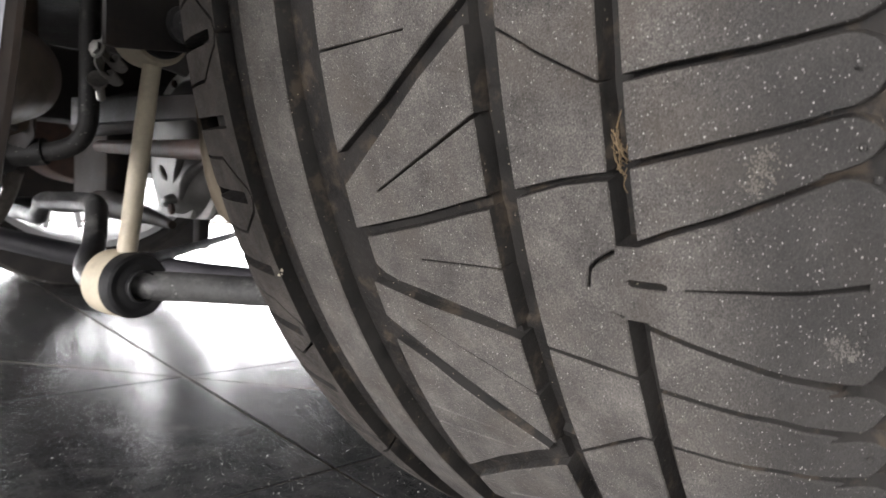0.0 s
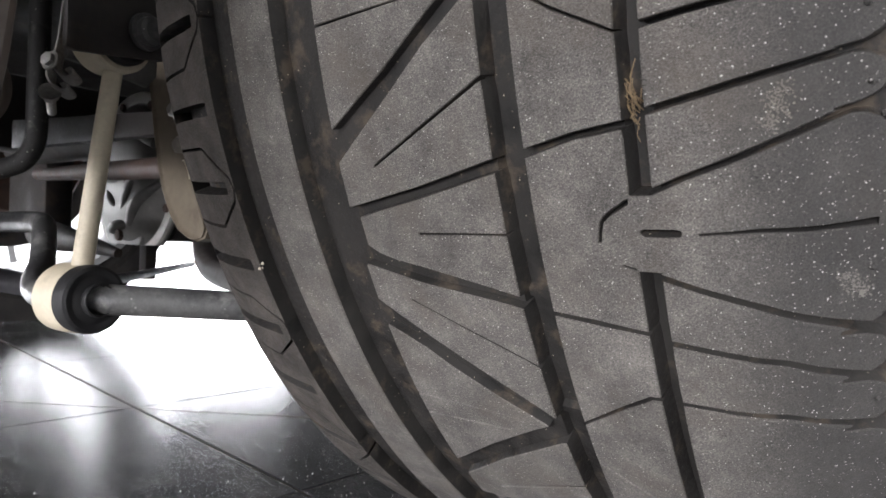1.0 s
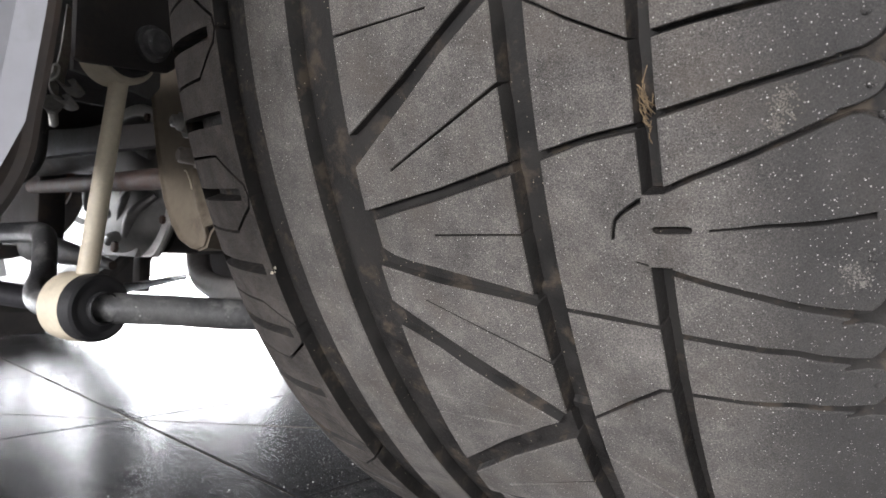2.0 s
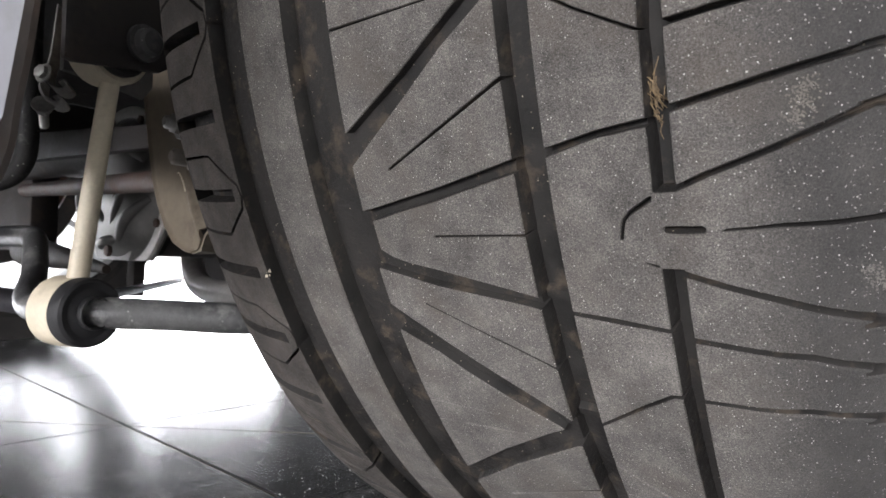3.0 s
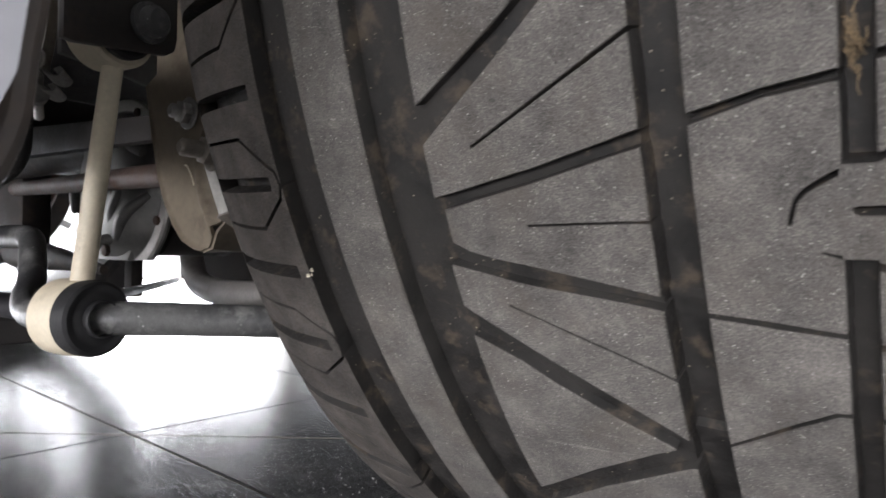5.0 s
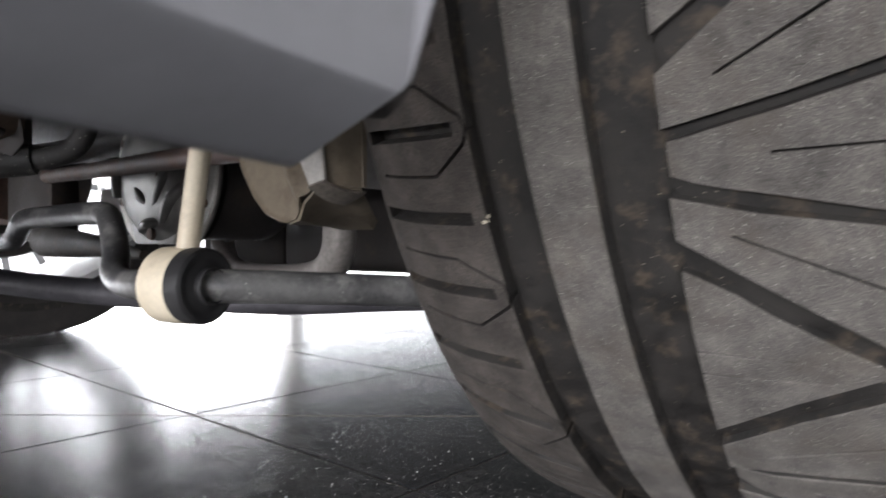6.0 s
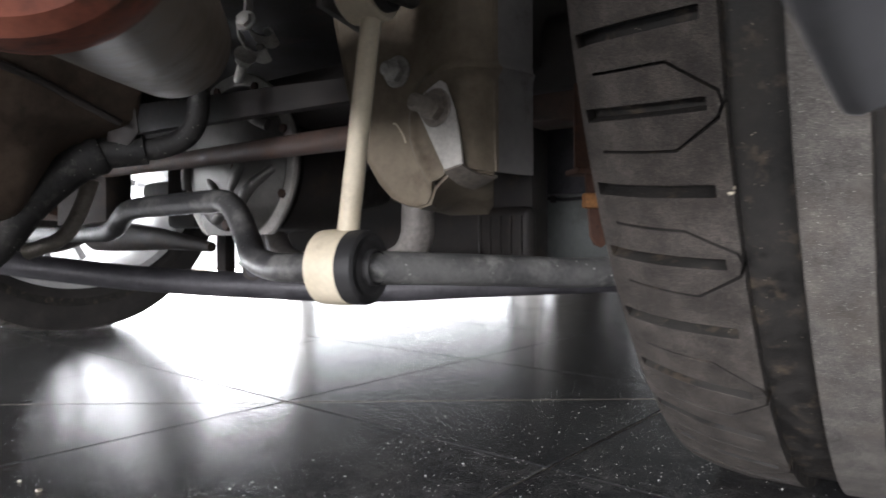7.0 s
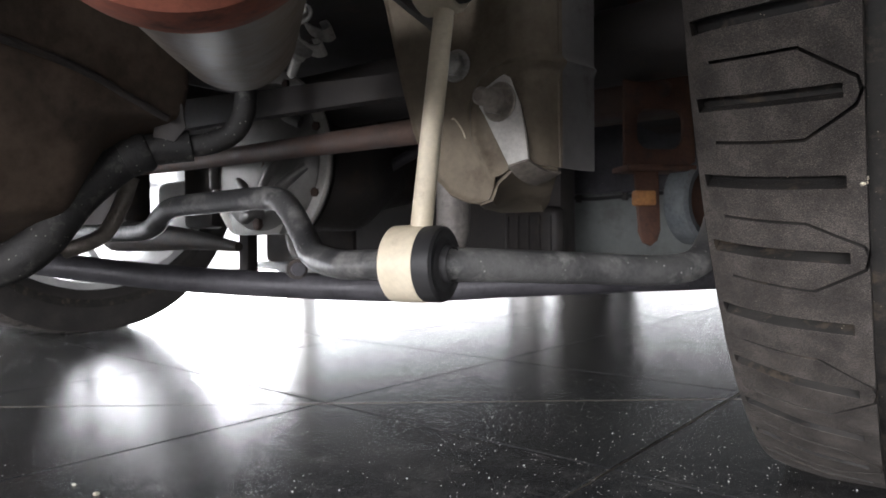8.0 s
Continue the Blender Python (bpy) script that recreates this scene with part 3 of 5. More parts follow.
# Cuts of one pitch (25.2 degrees) of each band.
STEEP = between([(-66, -19.1), (-60.3, -18.55), (-34.3, -16.03), (-25.6, -15.04), (-8.9, -13.2), (4, -11.9)],
                [(-66, -21.1), (-57.8, -20.16), (-32.6, -17.2), (-17.4, -15.32), (0.6, -13.45), (4, -13.2)])
RAY_A = between([(-66, -23.4), (-61.1, -23.17), (-26.9, -22.02), (1.3, -20.85), (4, -20.75)],
                [(-66, -24.2), (-60, -24.0), (-54, -23.75), (-46, -23.42), (-28.1, -22.8), (2.4, -21.57), (4, -21.5)])
RAY_B = between([(-66, -25.7), (-60, -25.85), (-54, -26.1), (-46, -26.35), (-34.7, -26.68), (2.3, -27.98), (4, -28.05)],
                [(-66, -26.8), (-61.5, -26.86), (-36.8, -27.82), (2.8, -28.78), (4, -28.8)])
RAY_C = between([(-66, -28.8), (-61.9, -29.16), (-31.8, -32.48), (-16.6, -34.1), (2.3, -36.14), (4, -36.3)],
                [(-66, -30.8), (-61.7, -31.11), (-46.5, -32.5), (-36.9, -33.7), (-19.4, -35.55), (-4.9, -36.9), (4, -37.7)])
SLOPE = between([(-66, -44.3), (-61.9, -43.79), (-33.4, -40.17), (-9.7, -37.64), (4, -36.4)], [(-66, -46.3), (-60.1, -45.5), (-32.1, -41.86), (0.2, -38.4), (4, -38.1)])
FAN = [STEEP, RAY_A, RAY_B, RAY_C, strip([(-65, -13.28), (-20.6, -12.99)], 1.4, 0.9), strip([(-45.5, -20.93), (4, -17.0)], 1.2, 1.7),
       strip([(-32.6, -24.74), (4, -24.63)], 1.3), strip([(-45.2, -28.95), (-20, -30.8), (4, -32.55)], 1.4, 1.8)]
MID = [strip([(13, -13.65), (26.3, -14.92), (42.2, -16.2), (45, -16.2)], 1.3), between([(13, -20.45), (29.3, -19.82), (45, -19.45)], [(13, -20.95), (29, -20.25), (45, -19.9)]),
       between([(13, -28.5), (27.9, -28.6), (45, -28.83)], [(13, -28.85), (27.5, -29.02), (45, -29.15)]), strip([(13, -35.9), (31.1, -33.66), (39.9, -32.69), (45, -32.58)], 1.7, 2.2)]
HOOK = [(33.0, -24.7), (33.4, -24.3), (34.4, -23.73), (36.4, -23.4), (41.9, -22.85), (48.5, -22.44)]
OUT = [strip([(46, -16.22), (58.6, -15.95), (77, -15.7), (94, -15.3), (108, -15.0)], 2.16, 2.34), strip([(46, -19.38), (60, -18.92), (73, -18.49), (91, -17.98), (108, -17.5)], 2.29, 2.08),
       strip([(48.4, -22.44), (56.5, -21.91), (68.2, -21.26), (84.4, -20.28), (108, -18.9)], 2.03, 2.21), strip([(58.6, -24.2), (71.9, -24.05), (93.5, -24.24)], 1.08, 2.08),
       strip([(48.5, -26.1), (58.1, -26.63), (69.9, -27.17), (84.7, -28.1), (108, -29.6)], 2.29, 2.86), strip([(46, -29.25), (63, -29.61), (76, -29.86), (92.6, -30.96), (100, -31.3)], 2.43, 2.86),
       strip([(46, -32.62), (62.9, -32.7), (75, -32.62), (92.4, -33.44), (104, -34.2)], 2.16, 2.86)]

PILL = [Vector((0.0498 + x, -24.16 * R_MM + y)) for x, y in rounded(0.0108, 0.0026, 0.00125, 4)]
# Their outer ends open towards the sidewall with rounded corners.
FLARE = [between([(86, t + 0.12), (91, t + 0.25), (93.5, t + 0.5), (95.5, t + 1.0), (98, t + 1.3), (108, t + 1.5)], [(86, t - 0.12), (91, t - 0.25), (93.5, t - 0.5), (95.5, t - 1.0), (98, t - 1.3), (108, t - 1.5)])
         for t in (-15.4, -18.0, -20.0, -28.7, -31.0, -33.6)]


def pitch_all(cuts, also=()):
    return [*cuts, *repeat(cuts[1:] if also else cuts, -25.2), *repeat(cuts, -50.4), *repeat(cuts, 25.2), *also]


def shoulder_cuts():
    cuts = []
    slots = [(-5.0, -5.0), (-10.8, -10.8), (-16.5, -16.7), (-22.0, -22.3), (-27.85, -28.15), (-33.45, -33.75), (-39.7, -40.0), (-46.9, -46.2), (-53.75, -52.4), (-60.8, -58.4), (-67.5, -64.0), (-73.8, -70.5)]
    for t0, t1 in slots:
        cuts.append(strip([(-138.2, t0), (-139.5, t0), (-165, t0 + (t1 - t0) * 0.45), (-186, t1), (-194, t1 - 0.15)], 5.6 if t0 > -38 else 6.8, 6.4 if t0 > -38 else 7.2))
    hexes = [[(-187, -7.9), (-152.8, -7.7), (-133.6, -9.85), (-132.3, -10.7), (-134.4, -11.5), (-152, -13.6), (-187, -13.8)],
             [(-187, -19.35), (-152.8, -19.13), (-133.6, -21.27), (-132.4, -22.1), (-134.4, -22.95), (-152, -25.0), (-187, -25.15)],
             [(-187, -31.0), (-153.5, -30.95), (-133.0, -32.5), (-131.5, -33.35), (-133.0, -34.3), (-152.5, -36.5), (-187, -36.35)],
             [(-187, -43.2), (-153, -43.4), (-133.0, -45.8), (-131.2, -46.7), (-132.5, -47.8), (-151.5, -50.5), (-187, -50.0)],
             [(-187, -55.8), (-160, -56.8), (-148, -57.3), (-133, -60.0), (-131.2, -60.9), (-133, -62.0), (-152, -64.3), (-187, -62.0)]]
    for hx in hexes:
        cuts.append(strip(hx, 1.6, 1.6))
    return cuts


LOW, HIGH = -76.0, -4.0
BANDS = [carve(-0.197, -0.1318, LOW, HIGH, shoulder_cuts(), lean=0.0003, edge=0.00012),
         carve(-0.1098, -0.0863, LOW, HIGH, []),
         carve(-0.0617, 0.0018, LOW, HIGH, pitch_all(FAN, [SLOPE, strip([(-65, -36.66), (-19.5, -36.9)], 1.3, 1.0)])),
         carve(0.0137, 0.0426, LOW, HIGH, pitch_all([*MID, strip(HOOK, 1.3, 2.0), strip([(38.6, -25.65), (49, -26.12)], 0.9, 1.9)])),
         carve(0.0491, 0.106, LOW, HIGH, pitch_all([*OUT, *FLARE, strip(HOOK[-2:], 2.0), PILL, strip([(38.6, -25.65), (49, -26.12)], 0.9, 1.9)]))]
# The fourth groove is bridged once a pitch.
BANDS.append([bm for t in (25.2, 0, -25.2, -50.4) if LOW < t - 26 for bm in carve(0.0426, 0.0491, max(t - 25.85, LOW), min(t - 22.6, HIGH), [repeat([PILL], t)[0]]) if t - 22.6 < 0])


def build_wheel():
    ob = thing("wheel", "wide worn road tyre on a silver alloy wheel standing on tiles", "wheel", "wheels of the car")
    inner = []
    for u0, u1, drop in ((-0.197, -0.133, 0.0098), (-0.1315, -0.110, GROOVE), (-0.109, -0.087, GROOVE), (-0.086, -0.062, GROOVE), (-0.0612, 0.0013, 0.0042), (0.0022, 0.0134, GROOVE),
                         (0.0142, 0.0422, 0.0045), (0.0430, 0.0487, GROOVE), (0.0495, 0.106, 0.005)):
        inner += [(u, crown(u) - drop + 0.0004) for u in np.linspace(u0, u1, max(3, int((u1 - u0) / 0.006)))]
    left = [(-0.150, 0.256), (-0.178, 0.259), (-0.184, 0.264), (-0.190, 0.274), (-0.1945, 0.283), (-0.197, 0.294), (-0.1985, 0.306), (-0.1985, 0.318), (-0.1975, crown(-0.197) - 0.001)]
    right = [(0.1065, crown(0.106) - 0.001), (0.112, 0.312), (0.117, 0.300), (0.118, 0.287), (0.110, 0.272), (0.098, 0.264), (0.085, 0.259), (0.055, 0.256)]
    bm = lathe(left + inner + right, (0, 0, AXLE_Z), (1, 0, 0), 160)
    for f in bm.faces:
        c = f.calc_center_median()
        f.material_index = 0 if -0.1965 < c.x < 0.105 and (c - Vector((c.x, 0, AXLE_Z))).length > 0.28 else 1
    for v in bm.verts:
        v.co = settle(v.co)
    tyre = part("tyre", bm, [M_GROOVE, M_SIDE], ob, "dusty black rubber carcass", 50)
    for band in BANDS:
        for bm in band:
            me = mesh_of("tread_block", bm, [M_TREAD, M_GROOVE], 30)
            for k in range(5):
                turn = Matrix.Translation((0, 0, AXLE_Z)) @ Matrix.Rotation(radians(72 * k), 4, "X") @ Matrix.Translation((0, 0, -AXLE_Z))
                use = me
                spots = [turn @ v.co for v in me.vertices]
                if any(q.z < AXLE_Z - 0.10 for q in spots):
                    use = me.copy()
                    back = turn.inverted()
                    for v, q in zip(use.vertices, spots):
                        v.co = back @ settle(q)
                b = new("tread_block", use)
                b.parent = tyre
                b.matrix_local = turn
    # Low wear bars across the third groove.
    for t in (-28.1, -36.0, -53.3, -61.2):
        bm = bmesh.new()
        low = [bm.verts.new(on_tyre(u, (t + d) * R_MM, GROOVE)) for u, d in ((0.0028, -0.42), (0.0135, -0.42), (0.0135, 0.42), (0.0028, 0.42))]
        top = [bm.verts.new(on_tyre(u, (t + d) * R_MM, GROOVE - 0.0028)) for u, d in ((0.0028, -0.22), (0.0135, -0.22), (0.0135, 0.22), (0.0028, 0.22))]
        bm.faces.new(top)
        for i in range(4):
            bm.faces.new((low[i], low[(i + 1) % 4], top[(i + 1) % 4], top[i]))
        bmesh.ops.recalc_face_normals(bm, faces=bm.faces)
        part("wear_bar", bm, M_GROOVE, tyre, "", 60)
    for u, t in ((0.0915, -16.6), (0.0922, -19.15), (0.0945, -20.35), (0.0925, -26.0), (0.093, -32.2)):
        bm = bmesh.new()
        bmesh.ops.create_icosphere(bm, subdivisions=2, radius=0.0009, matrix=Matrix.Translation(on_tyre(u, t * R_MM, -0.0001)))
        part("moulding_nub", bm, M_TREAD, tyre)
    rim = [(-0.186, 0.262), (-0.190, 0.272), (-0.1935, 0.271), (-0.191, 0.258), (-0.16, 0.252), (-0.12, 0.246), (0.02, 0.246), (0.06, 0.252), (0.088, 0.26), (0.094, 0.271), (0.091, 0.272), (0.086, 0.262)]
    part("rim", lathe(rim, (0, 0, AXLE_Z), (1, 0, 0), 96), M_SPOKE, ob, "silver alloy rim")
    part("hub", lathe([(0.03, 0.0), (0.03, 0.062), (0.04, 0.072), (0.07, 0.072), (0.076, 0.066), (0.078, 0.0)], (0, 0, AXLE_Z), (1, 0, 0), 48), M_SPOKE, ob)
    for k in range(20):
        a = radians(18 * k - 79)
        out = Vector((0, -math.cos(a), math.sin(a)))
        part("spoke", slab([(0.066, -0.009), (0.066, 0.009), (0.13, 0.0055), (0.249, 0.0075), (0.249, -0.0075), (0.13, -0.0055)], Vector((0.07, 0, AXLE_Z)), out, Vector((1, 0, 0)).cross(out), 0.016, 0.003), M_SPOKE, ob)
    part("brake_drum", lathe([(0.0, 0.0), (0.0, 0.13), (-0.10, 0.135), (-0.12, 0.125), (-0.12, 0.0)], (0, 0, AXLE_Z), (1, 0, 0), 48), M_RUST, ob, "rusty brake drum")
    # Added disc that cuts the daylight coming through between the spokes.
    part("blocking_disc", lathe([(-0.012, 0.10), (-0.012, 0.200), (-0.008, 0.204), (-0.004, 0.200), (-0.004, 0.10)], (0, 0, AXLE_Z), (1, 0, 0), 64), M_BLACK, ob, "black disc added to block light through the spokes")
    return ob


wheel = build_wheel()
copy_thing(wheel, CAR @ pose(-1.62, 0.045, 0, 0, 0, 180))
copy_thing(wheel, CAR @ pose(-1.57, 2.75, 0, 0, 0, 180))



def flake(name, spots, mat, label, category, thick=0.0006, fleck=0):
    """Small crumbs stuck on the tread: (mm across, degrees round, mm wide, depth below the crown)."""
    ob = thing(name, label, category)
    bm = bmesh.new()
    if fleck:
        spots = [(u + random.gauss(0, w / 3), t + random.gauss(0, w / 3) / 6.15, random.uniform(0.2, 0.6) * fleck, drop) for u, t, w, drop in spots for _ in range(int(20 * w))]
    for u, t, w, drop in spots:
        c = on_tyre(u / 1000, t * R_MM, drop)
        out = (c - Vector((c.x, 0, AXLE_Z))).normalized()
        side = Vector((1, 0, 0))
        up = out.cross(side)
        ring = []
        n = 9
        for k in range(n):
            r = w / 2000 * random.uniform(0.55, 1.15)
            a = 2 * math.pi * k / n
            ring.append(bm.verts.new(c + r * (math.cos(a) * side + math.sin(a) * up)))
        top = bm.verts.new(c + out * thick)
        for k in range(n):
            bm.faces.new((ring[k], ring[(k + 1) % n], top))
        bm.faces.new(ring[::-1])
    part("crumb", bm, mat, ob, "", 0)
    return ob


flake("pebble", [(-133.0, -28.0, 3.4, 0.0), (-132.0, -27.7, 2.0, 0.001)], M_STRAW, "pale pebble stuck beside a shoulder slot of the tyre", "pebble", 0.0018)
flake("dried_splash", [(89.2, -26.6, 4.2, 0), (87.6, -26.2, 2.2, 0), (90.4, -27.0, 2.4, 0)], M_SPLASH, "dried pale splash on the tyre shoulder", "stain", 0.0001, 1.1)
flake("mud_smear", [(76.5, -19.6, 5.0, 0), (77.5, -19.0, 3.0, 0), (75.0, -20.1, 3.2, 0)], M_DUST, "dusty pale mud smear on the tread", "stain", 0.0001, 1.1)
grass = thing("dry_grass", "tuft of dry straw caught in a tyre groove", "straw")
for k in range(30):
    t0 = random.gauss(-19.1, 0.5)
    t1 = t0 + random.uniform(0.2, 0.9) * (2.0 if k % 7 == 0 else 1.0)
    u0, u1 = random.gauss(45.2, 0.8), random.gauss(44.9, 0.9)
    part("straw", tube([on_tyre(u0 / 1000, t0 * R_MM, random.uniform(0.003, 0.0055)), on_tyre((u0 + u1) / 2000 + random.uniform(-0.0008, 0.0008), (t0 + t1) / 2 * R_MM, 0.0028),
                        on_tyre(u1 / 1000, t1 * R_MM, random.uniform(0.0015, 0.005))], random.uniform(0.00008, 0.00017), 6, 3), M_DRYGRASS, grass)

# ---- under the car ----
# Quarter panel behind the wheel arch.
def quarter_panel():
    ob = thing("quarter_panel", "silver grey painted lower quarter panel behind the wheel arch", "body panel")
    bm = bmesh.new()
    prof = [(-0.058, 0.62), (-0.058, 0.40), (-0.058, 0.30), (-0.058, 0.25), (-0.058, 0.225), (-0.058, 0.2025), (-0.0584, 0.2003), (-0.0598, 0.1990), (-0.0780, 0.1918),
            (-0.0805, 0.1910), (-0.0828, 0.1915), (-0.0840, 0.1935), (-0.0838, 0.20), (-0.083, 0.24), (-0.081, 0.62)]
    rows = []
    for k in range(25):
        f = k / 24
        row = []
        for u, z in prof:
            arch = float(np.interp(z, (0.199, 0.207, 0.218, 0.23, 0.254, 0.62), (-0.449, -0.442, -0.4375, -0.436, -0.433, -0.40)))
            y = arch + (-1.35 - arch) * f
            row.append(bm.verts.new((u - 0.03 * f * f, y, z + 0.045 * f)))
        rows.append(row)
    for a, b in zip(rows, rows[1:]):
        for i in range(len(prof) - 1):
            bm.faces.new((a[i], b[i], b[i + 1], a[i + 1]))
    bm.faces.new(rows[0])
    bm.faces.new(rows[-1][::-1])
    part("panel", bm, M_PAINT, ob, "silver grey paint with a sharp lower crease", 30)
    lip = [(-0.066, float(np.interp(z, (0.199, 0.207, 0.218, 0.23, 0.254, 0.62), (-0.449, -0.442, -0.4375, -0.436, -0.433, -0.40))) + 0.0022, z) for z in (0.2005, 0.207, 0.218, 0.23, 0.254, 0.35, 0.5)]
    part("arch_lip", tube(lip, 0.0035, 10, 4), M_BLACK, ob, "black folded wheel arch lip")
    return ob


quarter_panel()

# Stabiliser bar.
bar = thing("stabilizer_bar", "dusty black steel stabilizer bar with a hump over the axle", "stabilizer bar")
BAR = [(-1.12, -0.10, 0.19), (-1.08, -0.21, 0.183), (-0.961, -0.229, 0.181), (-0.846, -0.233, 0.181), (-0.765, -0.242, 0.181), (-0.725, -0.249, 0.185), (-0.705, -0.252, 0.195), (-0.675, -0.257, 0.202),
       (-0.62, -0.254, 0.204), (-0.566, -0.252, 0.205), (-0.535, -0.253, 0.203), (-0.512, -0.260, 0.192), (-0.486, -0.270, 0.172), (-0.462, -0.283, 0.159), (-0.43, -0.293, 0.1535), (-0.404, -0.296, 0.153),
       (-0.366, -0.291, 0.154), (-0.346, -0.276, 0.1535), (-0.328, -0.245, 0.152), (-0.292, -0.19, 0.149), (-0.262, -0.150, 0.147), (-0.245, -0.12, 0.151), (-0.24, -0.09, 0.17), (-0.24, -0.06, 0.2)]
part("bar", tube(BAR[:17], 0.0097, 24, 6), M_BAR, bar, "black steel bar with scuffs")
part("dusty_end", tube(BAR[16:], 0.0106, 24, 6), M_BARDUST, bar, "scuffed grey dusty bar end")
part("sleeve", lathe([(0.0, 0.0100), (0.0, 0.0111), (0.001, 0.0114), (0.004, 0.0114), (0.005, 0.0108), (0.005, 0.0100)], (-0.3445, -0.2870, 0.154), (0.985, 0.17, 0), 32), M_RUBBER, bar, "black rubber sleeve beside the bush")

# End link.
link_ob = thing("end_link", "cream painted end link with black rubber bushes", "end link")
BUSH, LAX = Vector((-0.3545, -0.2891, 0.154)), Vector((0.985, 0.17, 0.0))
eye = [(-0.018, 0.0165), (-0.0185, 0.0218), (-0.017, 0.0235), (-0.008, 0.0239), (0.0045, 0.0235), (0.0062, 0.0218), (0.0057, 0.0165)]
part("lower_eye", lathe(eye, BUSH - 0.006 * LAX, LAX, 48, closed=True), M_CREAM, link_ob, "cream painted ring with scratches")
part("lower_bush", lathe([(-0.021, 0.0098), (-0.021, 0.019), (-0.018, 0.0215), (0.002, 0.0230), (0.0125, 0.0233), (0.0155, 0.0226), (0.0168, 0.0206), (0.0166, 0.0182), (0.0160, 0.0172), (0.0159, 0.0155), (0.0167, 0.0140), (0.0169, 0.0098)],
                         BUSH - 0.006 * LAX, LAX, 48), M_RUBBER, link_ob, "black rubber bush")
TOPJ = Vector((-0.3475, -0.2785, 0.331))
part("rod", tube([BUSH + Vector((-0.0062, -0.0014, 0.018)), TOPJ + Vector((-0.002, 0, -0.014))], 0.0069, 24, 4, 0.0062), M_CREAM, link_ob)
part("upper_eye", lathe(eye, TOPJ, LAX, 40, closed=True), M_CREAM, link_ob)
part("upper_bush", lathe([(-0.02, 0.008), (-0.02, 0.019), (0.010, 0.019), (0.012, 0.017), (0.012, 0.008)], TOPJ, LAX, 40), M_RUBBER, link_ob)

# Clevis that holds the link's upper eye.
mount = thing("link_mount", "black steel clevis with a round bolt head over the end link", "bracket")
ME1 = Vector((-0.17, 0.985, 0)).normalized()
MR, ML = Vector((-0.324, -0.319, 0.312)), Vector((-0.372, -0.300, 0.316))
part("front_plate", slab([(0, 0), (0.006, -0.001), (0.068, 0.008), (0.074, 0.012), (0.076, 0.02), (0.076, 0.15), (0, 0.15)], MR, ME1, (0, 0, 1), 0.004, 0.0012), M_BLACK, mount)
part("back_plate", slab([(0, 0), (0.05, -0.004), (0.062, -0.006), (0.07, 0.004), (0.07, 0.15), (0, 0.15)], ML, ME1, (0, 0, 1), 0.004, 0.0012), M_FLANGE, mount, "dull grey rear plate")
part("top_plate", box((-0.382, -0.315, 0.455), (-0.322, -0.235, 0.459), 0.001), M_BLACK, mount)
part("bolt_head", lathe([(-0.004, 0.0), (-0.004, 0.0125), (0.0015, 0.0125), (0.002, 0.0098), (0.007, 0.0094), (0.009, 0.007), (0.009, 0)], (-0.331, -0.266, 0.336), LAX, 28), M_BAR, mount, "dull round bolt head")
part("pinch_collar", lathe([(-0.046, 0.0105), (-0.044, 0.0135), (-0.040, 0.0135), (-0.038, 0.0105)], (-0.331, -0.266, 0.336), LAX, 28, closed=True), M_ZINC, mount, "dull washer")

# Chassis bracket: one pressed sheet that turns round a corner into a side flange.
br = thing("chassis_bracket", "olive brown pressed steel chassis bracket with bolts and a zinc tag", "bracket")
E2 = Vector((0, 0, 1))
BG = -0.197  # the plate's plane
PLAN = [(-0.468, BG), (-0.352, BG), (-0.341, -0.1955), (-0.333, -0.190), (-0.3285, -0.185), (-0.3255, -0.179), (-0.3240, -0.1755), (-0.3230, -0.172), (-0.3215, -0.165), (-0.3140, -0.136)]
LOW_U = (-0.468, -0.4576, -0.4485, -0.4379, -0.4296, -0.416, -0.4028, -0.3874, -0.3765, -0.3690, -0.3652, -0.3625, -0.351, -0.333, -0.318, -0.308)
LOW_Z = (0.368, 0.3246, 0.2892, 0.2542, 0.2357, 0.2158, 0.2034, 0.1976, 0.1963, 0.1985, 0.2080, 0.2136, 0.2202, 0.2216, 0.2200, 0.2205)
EMBOSS = [(-0.318, 0.2965), (-0.3528, 0.2949), (-0.366, 0.2915), (-0.3745, 0.2850), (-0.3793, 0.2772), (-0.3829, 0.2631), (-0.382, 0.2463), (-0.3772, 0.2333), (-0.3690, 0.2190), (-0.3640, 0.2120)]


def near_line(u, z, line):
    """The distance of (u, z) from a polyline, and on which side of it the point lies."""
    best, side = 1.0, 1.0
    for (a, b), (c, d) in zip(line, line[1:]):
        k = max(0.0, min(1.0, ((u - a) * (c - a) + (z - b) * (d - b)) / ((c - a) ** 2 + (d - b) ** 2)))
        x, y = u - a - k * (c - a), z - b - k * (d - b)
        if math.hypot(x, y) < best:
            best, side = math.hypot(x, y), (c - a) * y - (d - b) * x
    return best, side


